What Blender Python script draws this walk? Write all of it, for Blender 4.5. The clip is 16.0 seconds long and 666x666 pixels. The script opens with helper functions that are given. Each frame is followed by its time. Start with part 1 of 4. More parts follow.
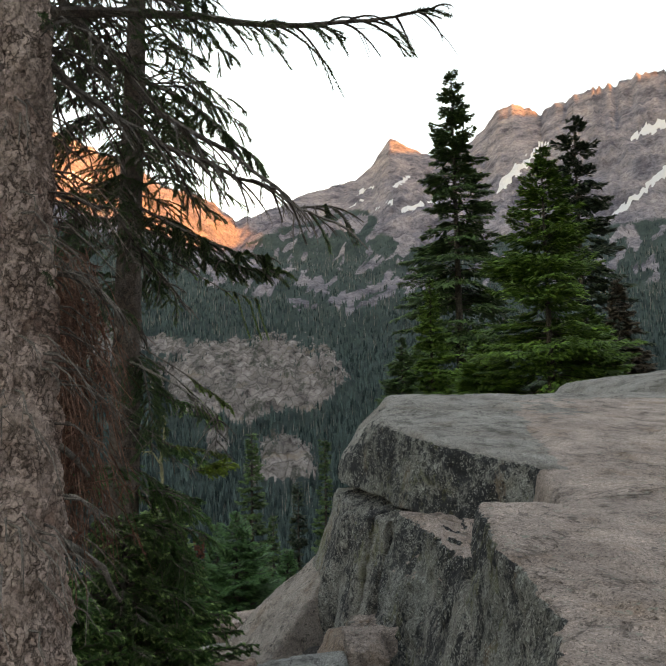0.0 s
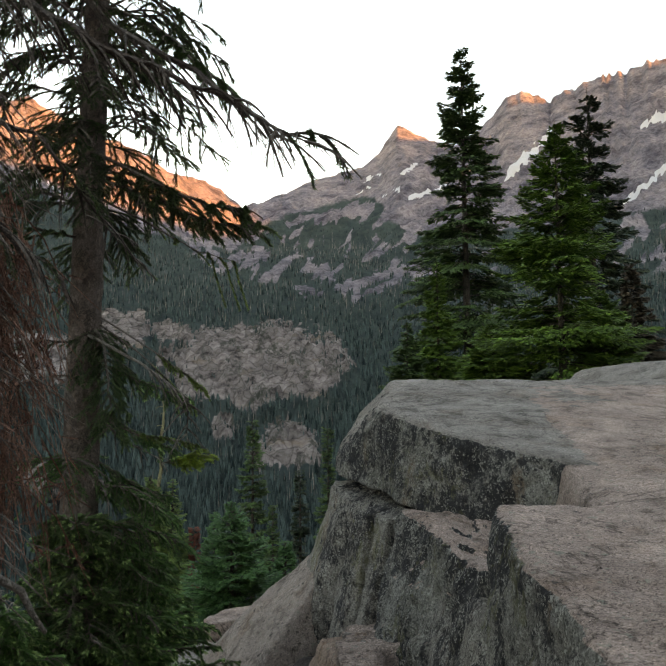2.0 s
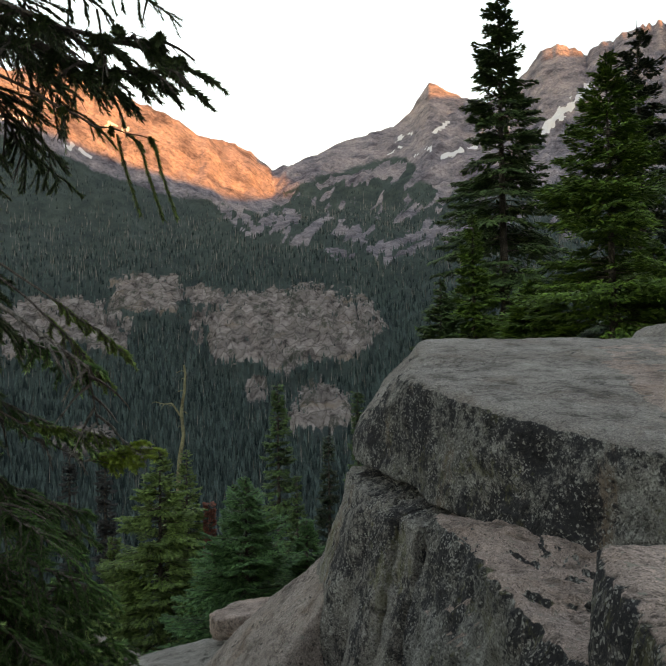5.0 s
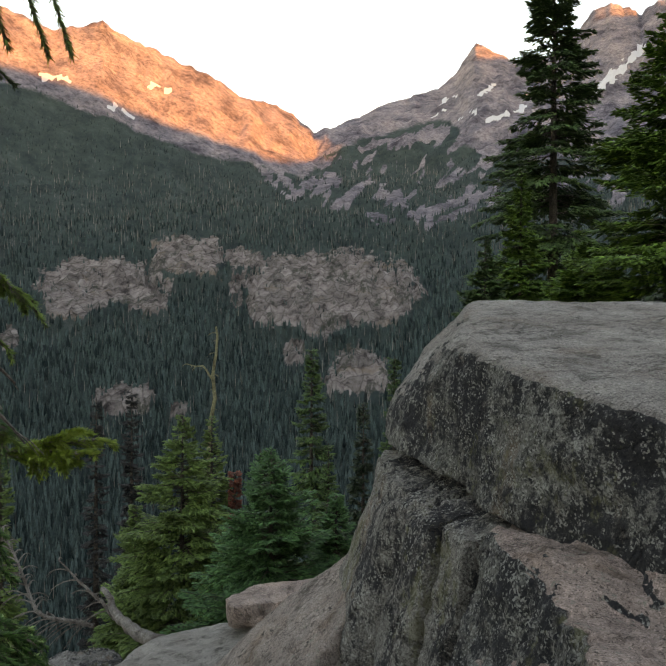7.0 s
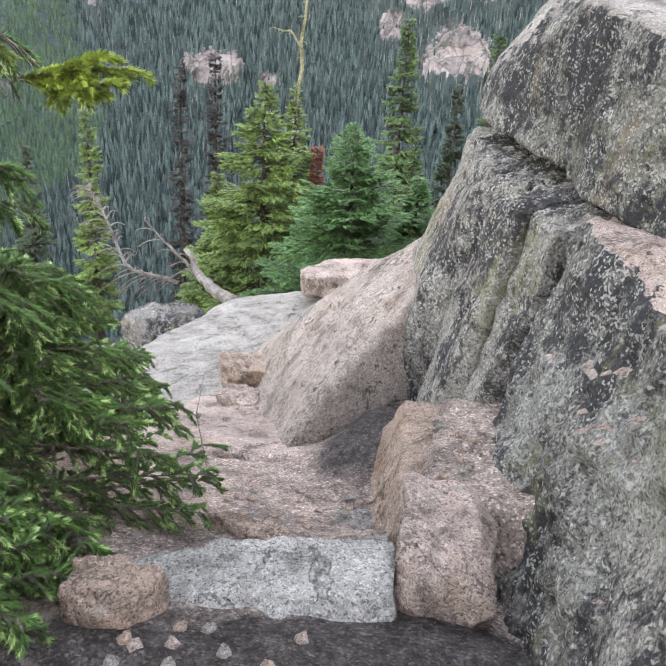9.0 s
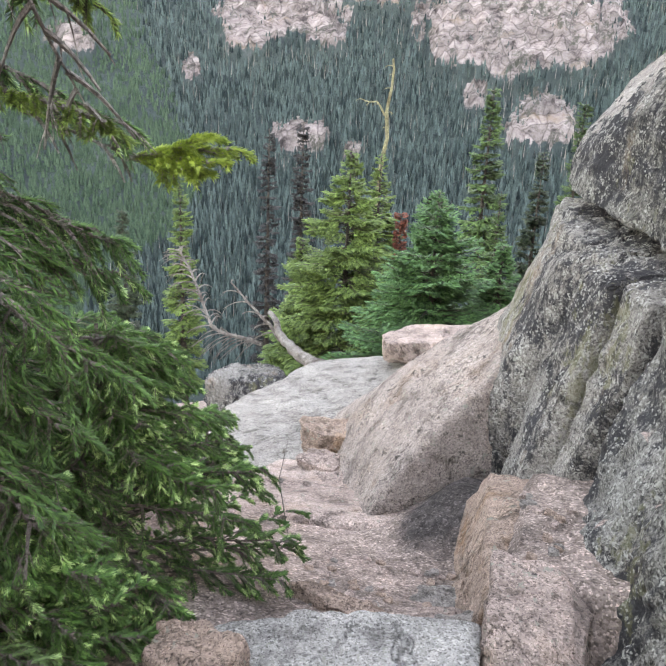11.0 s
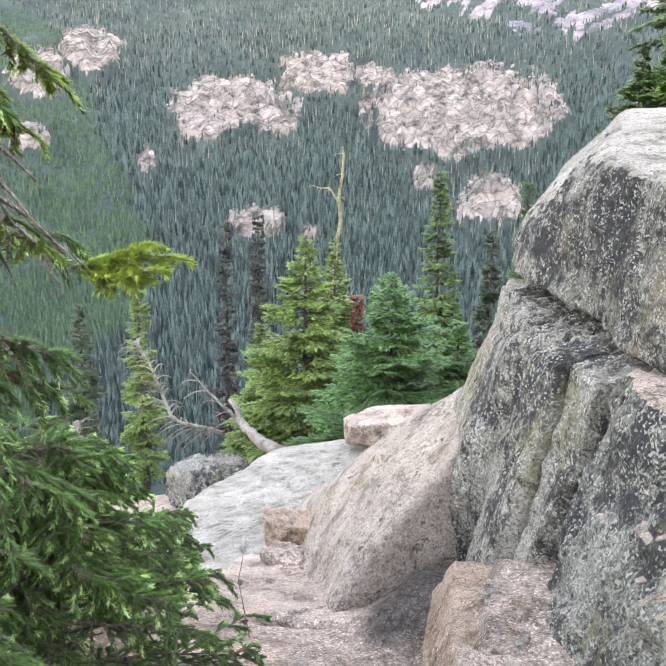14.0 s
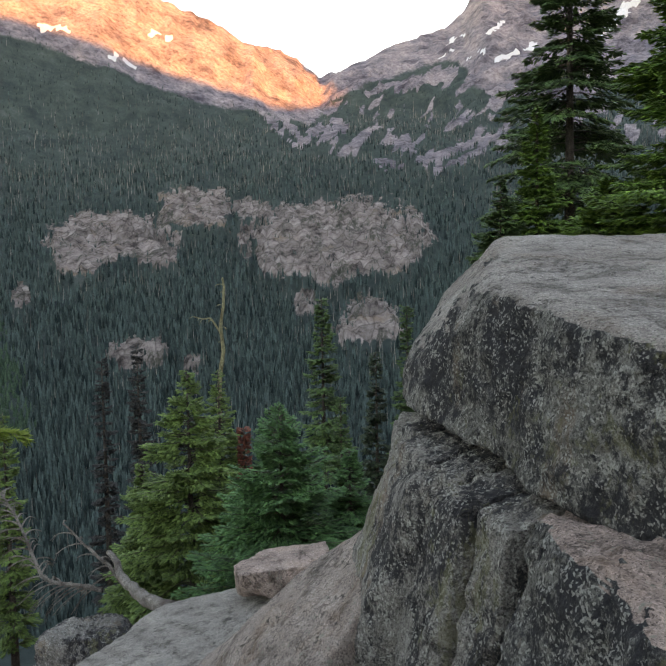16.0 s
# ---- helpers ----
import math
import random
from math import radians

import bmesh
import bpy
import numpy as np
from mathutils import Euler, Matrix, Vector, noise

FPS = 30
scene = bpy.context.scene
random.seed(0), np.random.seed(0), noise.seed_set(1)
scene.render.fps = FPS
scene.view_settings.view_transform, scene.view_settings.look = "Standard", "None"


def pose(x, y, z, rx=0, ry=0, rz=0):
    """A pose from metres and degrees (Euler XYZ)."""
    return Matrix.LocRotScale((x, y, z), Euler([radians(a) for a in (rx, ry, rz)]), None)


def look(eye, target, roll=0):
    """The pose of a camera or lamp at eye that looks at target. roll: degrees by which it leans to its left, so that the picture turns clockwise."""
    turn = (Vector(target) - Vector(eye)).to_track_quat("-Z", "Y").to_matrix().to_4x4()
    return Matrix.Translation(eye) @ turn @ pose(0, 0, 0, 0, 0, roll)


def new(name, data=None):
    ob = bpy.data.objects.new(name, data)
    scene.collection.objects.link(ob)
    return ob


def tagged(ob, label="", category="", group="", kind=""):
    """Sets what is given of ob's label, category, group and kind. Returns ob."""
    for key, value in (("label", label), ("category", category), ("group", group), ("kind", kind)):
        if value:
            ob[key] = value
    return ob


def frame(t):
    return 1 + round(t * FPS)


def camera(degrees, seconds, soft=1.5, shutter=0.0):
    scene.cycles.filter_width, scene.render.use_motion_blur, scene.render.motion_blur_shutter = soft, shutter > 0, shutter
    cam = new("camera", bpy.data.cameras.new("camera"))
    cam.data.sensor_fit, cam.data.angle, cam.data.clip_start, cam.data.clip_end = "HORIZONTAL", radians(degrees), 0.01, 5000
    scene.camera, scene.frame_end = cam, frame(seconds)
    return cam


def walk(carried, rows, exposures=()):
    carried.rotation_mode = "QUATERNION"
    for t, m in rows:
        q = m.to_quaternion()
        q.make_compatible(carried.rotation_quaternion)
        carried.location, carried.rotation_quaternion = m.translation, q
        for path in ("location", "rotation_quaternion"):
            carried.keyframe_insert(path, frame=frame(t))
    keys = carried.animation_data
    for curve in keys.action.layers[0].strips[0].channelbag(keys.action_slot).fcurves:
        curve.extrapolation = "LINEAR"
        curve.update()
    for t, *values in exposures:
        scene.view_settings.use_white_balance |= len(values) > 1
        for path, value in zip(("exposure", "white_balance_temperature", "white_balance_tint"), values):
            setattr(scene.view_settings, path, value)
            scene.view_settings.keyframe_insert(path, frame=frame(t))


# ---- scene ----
cam = camera(47.3, 16.0)
METRES, EYE, TILT, LEAN, TURN = 4.5, 1.5, 6.0, 1.0, 0.0
ROWS = [
    (0.0, -0.0000, 0.0000, 0.0001, 0.00, 0.04, -0.00),
    (0.5, 0.0117, 0.0379, -0.0087, 0.27, -1.49, -0.67),
    (1.0, 0.0178, 0.0743, -0.0115, 0.40, -1.81, -0.72),
    (1.5, 0.0053, 0.1178, -0.0194, 0.18, -1.34, -0.19),
    (2.0, 0.0170, 0.1708, -0.0212, 0.44, -0.91, -0.45),
    (2.5, 0.0244, 0.2244, -0.0280, 0.62, -2.19, -1.34),
    (3.0, 0.0186, 0.2802, -0.0305, 0.28, -2.75, -0.03),
    (3.5, 0.0313, 0.3438, -0.0356, 0.80, -2.56, 0.10),
    (4.0, 0.0403, 0.4033, -0.0406, 2.40, -2.54, -0.38),
    (6.5, 0.0485, 0.7225, -0.0748, 3.24, -6.16, 0.86),
    (7.0, 0.0451, 0.7714, -0.0828, 5.83, -6.38, -0.68),
    (7.5, 0.0335, 0.8174, -0.0989, 7.36, -17.03, -1.28),
    (8.0, 0.0362, 0.8443, -0.1118, 12.68, -23.61, -2.91),
    (8.5, 0.0414, 0.8524, -0.1211, 13.96, -28.17, -2.84),
    (9.0, 0.0444, 0.8535, -0.1230, 13.22, -30.14, -2.97),
    (9.5, 0.0412, 0.8516, -0.1215, 14.19, -29.57, -3.30),
    (10.0, 0.0350, 0.8492, -0.1194, 17.54, -28.61, -2.99),
    (12.5, 0.0453, 0.8555, -0.1135, 19.48, -22.33, -1.47),
    (13.0, 0.0464, 0.8564, -0.1121, 18.16, -21.90, -1.02),
    (13.5, 0.0468, 0.8557, -0.1107, 16.81, -21.42, -0.63),
    (14.0, 0.0470, 0.8592, -0.1064, 15.47, -19.56, 0.08),
    (14.5, 0.0483, 0.8675, -0.1023, 13.68, -15.83, 0.38),
    (15.0, 0.0524, 0.8807, -0.1016, 13.46, -13.12, 1.07),
    (15.5, 0.0492, 0.8989, -0.1038, 12.67, -11.36, 1.28),
    (16.0, 0.0345, 0.9337, -0.1070, 6.45, -10.21, 0.82),
]
STOPS = 3.15
EXPOSURES = [(t, STOPS + more, kelvin, tint) for t, more, kelvin, tint in ((0.0, 0.0, 10000, 22), (0.5, 0.6, 10000, 26), (1.0, 0.65, 10000, 26), (1.5, 0.05, 10000, 22), (2.0, -0.1, 9900, 22), (2.5, 0.3, 10000, 23), (3.0, 0.6, 10000, 24), (3.5, 0.45, 10000, 24), (4.0, -0.3, 9900, 22), (7.0, -0.1, 9900, 24), (7.5, 1.2, 9800, 28), (8.0, 2.1, 9800, 32), (9.0, 2.0, 9600, 33), (10.0, 1.95, 9600, 33), (13.5, 2.3, 9600, 32), (14.5, 2.2, 9400, 30), (15.0, 1.4, 9200, 34), (15.5, 0.85, 9100, 28), (16.0, 0.35, 9100, 26))]
walk(cam, [(t, pose(0, 0, EYE, TILT, LEAN, TURN) @ pose(METRES * x, METRES * y, METRES * z, 90 + pitch, roll, yaw)) for t, x, y, z, yaw, pitch, roll in ROWS], EXPOSURES)

# ---- sky and sun ----
SUN_AZ, SUN_EL = 140.0, 4.0          # degrees from straight ahead, clockwise; above the horizon
world = bpy.data.worlds.new("dusk_sky")
scene.world = world
world.use_nodes = True
wn = world.node_tree.nodes
sky = wn.new("ShaderNodeTexSky")
sky.sky_type, sky.sun_disc = "NISHITA", False
sky.sun_elevation, sky.sun_rotation = radians(SUN_EL), radians(SUN_AZ)
sky.air_density, sky.dust_density, sky.ozone_density = 1.0, 0.6, 0.9
sky.altitude = 1500
wn["Background"].inputs["Strength"].default_value = 0.15
world.node_tree.links.new(sky.outputs[0], wn["Background"].inputs[0])
sun = new("sun", bpy.data.lights.new("sun", "SUN"))
sun.data.energy, sun.data.angle, sun.data.color = 2.2, radians(0.5), (1.0, 0.39, 0.05)
sa, se = radians(SUN_AZ), radians(SUN_EL)
SUN_DIR = Vector((math.sin(sa) * math.cos(se), math.cos(sa) * math.cos(se), math.sin(se)))
sun.matrix_world = look(SUN_DIR * 100, (0, 0, 0))

# ---- materials ----
def nodes_of(name):
    m = bpy.data.materials.new(name)
    m.use_nodes = True
    return m, m.node_tree.nodes, m.node_tree.links, m.node_tree.nodes["Principled BSDF"]


def ramp_of(n, l, fac, stops):
    r = n.new("ShaderNodeValToRGB")
    e = r.color_ramp.elements
    while len(e) < len(stops):
        e.new(0.5)
    for s, (at, c) in zip(e, stops):
        s.position, s.color = at, (*c, 1)
    l.new(fac, r.inputs[0])
    return r.outputs[0]


def noise_of(n, l, scale, detail=4, rough=0.55, vec=None, distortion=0.0):
    t = n.new("ShaderNodeTexNoise")
    t.inputs["Scale"].default_value, t.inputs["Detail"].default_value, t.inputs["Roughness"].default_value = scale, detail, rough
    t.inputs["Distortion"].default_value = distortion
    if vec is not None:
        l.new(vec, t.inputs["Vector"])
    return t.outputs["Fac"]


def mix_of(n, l, fac, a, b, mode="MIX"):
    m = n.new("ShaderNodeMix")
    m.data_type, m.blend_type = "RGBA", mode
    for sock, v in ((m.inputs[0], fac), (m.inputs[6], a), (m.inputs[7], b)):
        if isinstance(v, (int, float)):
            sock.default_value = v
        elif isinstance(v, tuple):
            sock.default_value = (*v, 1)
        else:
            l.new(v, sock)
    return m.outputs[2]


def bump_of(n, l, bsdf, height, strength, distance=0.02, below=None):
    b = n.new("ShaderNodeBump")
    b.inputs["Strength"].default_value, b.inputs["Distance"].default_value = strength, distance
    l.new(height, b.inputs["Height"])
    if below is not None:
        l.new(below, b.inputs["Normal"])
    l.new(b.outputs[0], bsdf.inputs["Normal"])
    return b.outputs[0]


def place_of(n, l, stretch=(1, 1, 1)):
    c = n.new("ShaderNodeTexCoord")
    m = n.new("ShaderNodeMapping")
    m.inputs["Scale"].default_value = stretch
    l.new(c.outputs["Object"], m.inputs[0])
    return m.outputs[0]


def cells_of(n, l, scale, vec, out="Color", feature="F1"):
    """Voronoi cells: a random grey for each cell, or the distance."""
    t = n.new("ShaderNodeTexVoronoi")
    t.feature = feature
    t.inputs["Scale"].default_value = scale
    l.new(vec, t.inputs["Vector"])
    if out == "Distance":
        return t.outputs["Distance"]
    g = n.new("ShaderNodeSeparateColor")
    l.new(t.outputs["Color"], g.inputs[0])
    return g.outputs[0]


def sum_of(n, l, a, b, k=1.0, c=0.0):
    """a + k * b + c"""
    m = n.new("ShaderNodeMath")
    m.operation = "MULTIPLY_ADD"
    l.new(b, m.inputs[0])
    m.inputs[1].default_value, m.inputs[2].default_value = k, c
    p = n.new("ShaderNodeMath")
    l.new(a, p.inputs[0])
    l.new(m.outputs[0], p.inputs[1])
    return p.outputs[0]


def grey(*stops):
    return [(at, (g, g, g)) for at, g in stops]


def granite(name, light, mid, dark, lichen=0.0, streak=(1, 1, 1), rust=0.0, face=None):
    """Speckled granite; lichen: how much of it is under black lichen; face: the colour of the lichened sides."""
    m, n, l, b = nodes_of(name)
    v = place_of(n, l)
    vs = place_of(n, l, streak)
    warp = n.new("ShaderNodeVectorMath")
    warp.operation = "MULTIPLY_ADD"
    wn2 = n.new("ShaderNodeTexNoise")
    wn2.inputs["Scale"].default_value, wn2.inputs["Detail"].default_value = 45, 4
    l.new(v, wn2.inputs["Vector"])
    l.new(wn2.outputs["Color"], warp.inputs[0])
    warp.inputs[1].default_value = (0.02, 0.02, 0.02)
    l.new(v, warp.inputs[2])
    wv = warp.outputs[0]
    broad = ramp_of(n, l, noise_of(n, l, 1.6, 5, 0.6, vs), [(0.3, mid), (0.7, light)])
    crystal = cells_of(n, l, 250, wv)
    speck = ramp_of(n, l, crystal, grey((0.0, 0.30), (0.10, 0.42), (0.16, 0.86), (0.80, 1.04), (0.92, 1.34)))
    lump = ramp_of(n, l, cells_of(n, l, 105, wv), grey((0.0, 0.40), (0.2, 0.82), (0.8, 1.08), (1.0, 1.35)))
    dirt = ramp_of(n, l, noise_of(n, l, 5, 8, 0.68, v), grey((0.36, 0.36), (0.46, 0.90), (0.62, 1.22)))
    col = mix_of(n, l, 0.9, broad, speck, "MULTIPLY")
    col = mix_of(n, l, 0.8, col, lump, "MULTIPLY")
    col = mix_of(n, l, 0.8, col, dirt, "MULTIPLY")
    pits = sum_of(n, l, cells_of(n, l, 34, wv, "Distance"), noise_of(n, l, 3.5, 5, 0.65, v), 1.3, -0.56)
    pit = ramp_of(n, l, pits, grey((0.06, 0.28), (0.16, 1.0)))
    col = mix_of(n, l, 0.8, col, pit, "MULTIPLY")
    split_at = noise_of(n, l, 0.9, 6, 0.62, v, 0.5)
    split = ramp_of(n, l, split_at, grey((0.493, 1.0), (0.5, 0.2), (0.507, 1.0)))
    col = mix_of(n, l, 0.7, col, split, "MULTIPLY")
    if rust:
        stain = ramp_of(n, l, noise_of(n, l, 2.3, 6, 0.68, vs), grey((0.53, 0.0), (0.70, rust)))
        col = mix_of(n, l, stain, col, mix_of(n, l, 0.7, (0.36, 0.19, 0.09), lump, "MULTIPLY"))
    if lichen:
        spots = noise_of(n, l, 10, 8, 0.74, vs)
        mask = ramp_of(n, l, spots, grey((0.66 - 0.35 * lichen, 0), (0.70 - 0.35 * lichen, 0.9)))
        col = mix_of(n, l, mask, col, dark)
        crust = ramp_of(n, l, noise_of(n, l, 22, 6, 0.7, v), grey((0.60, 0), (0.63, 0.7)))
        col = mix_of(n, l, crust, col, (0.30, 0.31, 0.26))
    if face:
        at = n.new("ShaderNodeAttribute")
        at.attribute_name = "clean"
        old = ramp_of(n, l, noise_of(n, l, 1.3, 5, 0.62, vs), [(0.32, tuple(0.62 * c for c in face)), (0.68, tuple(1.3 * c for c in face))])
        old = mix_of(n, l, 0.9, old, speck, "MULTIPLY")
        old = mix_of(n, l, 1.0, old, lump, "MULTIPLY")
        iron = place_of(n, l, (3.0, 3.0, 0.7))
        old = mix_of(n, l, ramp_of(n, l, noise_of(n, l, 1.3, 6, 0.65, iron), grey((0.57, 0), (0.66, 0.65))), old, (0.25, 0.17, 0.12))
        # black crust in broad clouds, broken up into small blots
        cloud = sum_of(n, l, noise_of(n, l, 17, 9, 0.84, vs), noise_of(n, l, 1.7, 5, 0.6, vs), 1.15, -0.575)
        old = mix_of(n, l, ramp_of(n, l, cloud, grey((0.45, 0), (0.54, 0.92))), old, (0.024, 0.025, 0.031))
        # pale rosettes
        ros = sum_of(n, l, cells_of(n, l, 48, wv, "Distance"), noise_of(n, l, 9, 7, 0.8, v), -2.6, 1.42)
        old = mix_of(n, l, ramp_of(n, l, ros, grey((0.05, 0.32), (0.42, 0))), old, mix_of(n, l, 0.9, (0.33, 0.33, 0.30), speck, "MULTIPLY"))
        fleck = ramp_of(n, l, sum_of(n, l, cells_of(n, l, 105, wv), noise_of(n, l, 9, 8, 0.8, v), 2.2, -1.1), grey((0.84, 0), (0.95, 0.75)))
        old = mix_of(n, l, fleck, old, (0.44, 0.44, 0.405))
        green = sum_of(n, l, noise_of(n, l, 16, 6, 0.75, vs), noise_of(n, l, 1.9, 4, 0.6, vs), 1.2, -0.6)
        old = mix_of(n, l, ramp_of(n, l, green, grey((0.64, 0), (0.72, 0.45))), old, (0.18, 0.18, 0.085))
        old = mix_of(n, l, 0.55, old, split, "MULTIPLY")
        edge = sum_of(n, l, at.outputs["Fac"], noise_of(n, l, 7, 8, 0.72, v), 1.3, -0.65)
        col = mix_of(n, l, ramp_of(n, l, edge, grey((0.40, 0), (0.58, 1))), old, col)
    l.new(col, b.inputs["Base Color"])
    b.inputs["Roughness"].default_value = 0.9
    b.inputs["Specular IOR Level"].default_value = 0.25
    low = bump_of(n, l, b, noise_of(n, l, 6, 9, 0.66, vs), 1.0, 0.15)
    low = bump_of(n, l, b, split, 0.6, 0.03, low)
    low = bump_of(n, l, b, pit, 0.6, 0.02, low)
    bump_of(n, l, b, crystal, 0.45, 0.006, low)
    return m


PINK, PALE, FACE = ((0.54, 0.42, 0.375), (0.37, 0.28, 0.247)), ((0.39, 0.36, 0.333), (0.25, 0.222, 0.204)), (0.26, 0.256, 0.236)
M_PINK = granite("pink_granite", *PINK, (0.05, 0.05, 0.05), 0.10, rust=0.3)
M_PALE = granite("pale_granite", *PALE, (0.06, 0.06, 0.06), 0.08)
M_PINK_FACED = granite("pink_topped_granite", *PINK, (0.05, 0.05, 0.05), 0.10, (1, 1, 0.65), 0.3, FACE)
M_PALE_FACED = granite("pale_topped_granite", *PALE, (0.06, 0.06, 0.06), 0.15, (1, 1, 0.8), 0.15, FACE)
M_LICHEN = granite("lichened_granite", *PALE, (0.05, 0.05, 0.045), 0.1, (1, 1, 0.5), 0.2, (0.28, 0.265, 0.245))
M_SLAB = granite("weathered_pale_granite", (0.40, 0.375, 0.345), (0.275, 0.252, 0.233), (0.06, 0.06, 0.06), 0.12)
M_STEP = granite("white_speckled_granite", (0.50, 0.487, 0.46), (0.36, 0.348, 0.33), (0.06, 0.06, 0.06), 0.05)
M_APRON = granite("greyish_pink_granite", (0.46, 0.385, 0.35), (0.32, 0.262, 0.235), (0.06, 0.055, 0.05), 0.2, rust=0.25)
M_RUST = granite("rusty_granite", (0.48, 0.355, 0.29), (0.34, 0.24, 0.195), (0.05, 0.05, 0.05), 0.08, rust=0.7)


def soil():
    m, n, l, b = nodes_of("gravelly_soil")
    v = place_of(n, l)
    col = ramp_of(n, l, noise_of(n, l, 3, 5, 0.6, v), [(0.35, (0.19, 0.149, 0.133)), (0.62, (0.42, 0.328, 0.29))])
    # Dark soil; in the pocket under the outcrop it carries the hollow's shade too.
    damp_shade = n.new("ShaderNodeAttribute")
    damp_shade.attribute_name = "damp_shade"
    dark_soil = ramp_of(n, l, noise_of(n, l, 8, 6, 0.7, v), [(0.35, (0.04, 0.034, 0.032)), (0.65, (0.105, 0.092, 0.088))])
    dark_mix = sum_of(n, l, damp_shade.outputs["Fac"], noise_of(n, l, 14, 7, 0.7, v), 0.9, -0.45)
    col = mix_of(n, l, ramp_of(n, l, dark_mix, grey((0.25, 0), (0.75, 1))), col, dark_soil)
    grit = ramp_of(n, l, cells_of(n, l, 120, v), grey((0.0, 0.4), (0.3, 0.85), (0.75, 1.1), (0.9, 1.7), (1.0, 2.4)))
    clods = ramp_of(n, l, noise_of(n, l, 22, 7, 0.75, v), grey((0.36, 0.35), (0.5, 1.0), (0.65, 1.25)))
    col = mix_of(n, l, 0.8, col, grit, "MULTIPLY")
    l.new(mix_of(n, l, 0.8, col, clods, "MULTIPLY"), b.inputs["Base Color"])
    b.inputs["Roughness"].default_value = 1.0
    b.inputs["Specular IOR Level"].default_value = 0.2
    low = bump_of(n, l, b, noise_of(n, l, 16, 8, 0.72, v), 1.0, 0.05)
    bump_of(n, l, b, cells_of(n, l, 120, v, "Distance"), 0.7, -0.008, low)
    return m


M_SOIL = soil()


def leafy(name, dark, light, rough=0.6):
    m, n, l, b = nodes_of(name)
    g = n.new("ShaderNodeNewGeometry")
    v = place_of(n, l)
    col = ramp_of(n, l, g.outputs["Random Per Island"], [(0.0, dark), (1.0, light)])
    broad = ramp_of(n, l, noise_of(n, l, 0.9, 3, 0.5, v), [(0.3, (0.6, 0.6, 0.6)), (0.7, (1.25, 1.25, 1.2))])
    l.new(mix_of(n, l, 1.0, col, broad, "MULTIPLY"), b.inputs["Base Color"])
    b.inputs["Roughness"].default_value = rough
    b.inputs["Specular IOR Level"].default_value = 0.3
    return m


M_FIR = leafy("fir_needles", (0.022, 0.052, 0.02), (0.095, 0.18, 0.058))
M_FIR_YELLOW = leafy("yellowish_fir_needles", (0.035, 0.075, 0.02), (0.145, 0.235, 0.065))
M_FIR_BLUE = leafy("blue_green_fir_needles", (0.02, 0.065, 0.026), (0.085, 0.215, 0.075))
M_FIR_DARK = leafy("dark_fir_needles", (0.014, 0.028, 0.018), (0.055, 0.085, 0.045))
M_FIR_NEAR = leafy("fresh_fir_needles", (0.016, 0.055, 0.017), (0.082, 0.20, 0.05))
M_RED = leafy("dead_red_needles", (0.10, 0.03, 0.02), (0.22, 0.07, 0.045))
M_RUSSET = leafy("withered_russet_needles", (0.045, 0.021, 0.015), (0.15, 0.07, 0.05))
M_FIR_GREEN = leafy("green_fir_needles", (0.024, 0.064, 0.012), (0.13, 0.25, 0.04))
M_DEAD_BROWN = leafy("dying_brown_needles", (0.03, 0.025, 0.018), (0.11, 0.085, 0.06))
M_DEAD = leafy("dead_grey_needles", (0.010, 0.011, 0.012), (0.045, 0.045, 0.045))


def bark(name, dark, light, scale=1.0):
    """Bark in small upright plates with dark cracks between them."""
    m, n, l, b = nodes_of(name)
    v = place_of(n, l)
    up = n.new("ShaderNodeVectorMath")
    up.operation = "MULTIPLY_ADD"
    wob = n.new("ShaderNodeTexNoise")
    wob.inputs["Scale"].default_value, wob.inputs["Detail"].default_value = 14 * scale, 6
    l.new(v, wob.inputs["Vector"])
    l.new(wob.outputs["Color"], up.inputs[0])
    k = 0.14 / scale
    up.inputs[1].default_value = (k, k, k)
    l.new(place_of(n, l, (1, 1, 0.55)), up.inputs[2])
    crack = cells_of(n, l, 30 * scale, up.outputs[0], "Distance", "DISTANCE_TO_EDGE")
    plate = cells_of(n, l, 30 * scale, up.outputs[0])
    col = ramp_of(n, l, plate, [(0.0, tuple(0.75 * c for c in light)), (0.5, light), (1.0, tuple(min(1, c * 1.25) for c in light))])
    worn = ramp_of(n, l, noise_of(n, l, 2.6, 7, 0.7, v), [(0.36, (0.42, 0.33, 0.30)), (0.5, (0.95, 0.93, 0.92)), (0.66, (1.3, 1.3, 1.28))])
    fine = ramp_of(n, l, noise_of(n, l, 60 * scale, 5, 0.75, v), grey((0.36, 0.45), (0.5, 1.0), (0.64, 1.35)))
    col = mix_of(n, l, 0.9, mix_of(n, l, 0.95, col, worn, "MULTIPLY"), fine, "MULTIPLY")
    gap = ramp_of(n, l, sum_of(n, l, crack, noise_of(n, l, 7 * scale, 6, 0.7, v), 0.5, -0.22), grey((0.0, 0.25), (0.12, 1.0)))
    l.new(mix_of(n, l, gap, dark, col), b.inputs["Base Color"])
    b.inputs["Roughness"].default_value = 0.95
    b.inputs["Specular IOR Level"].default_value = 0.2
    low = bump_of(n, l, b, gap, 0.9, 0.02 / scale)
    bump_of(n, l, b, noise_of(n, l, 26 * scale, 7, 0.75, v), 0.9, 0.02 / scale, low)
    return m


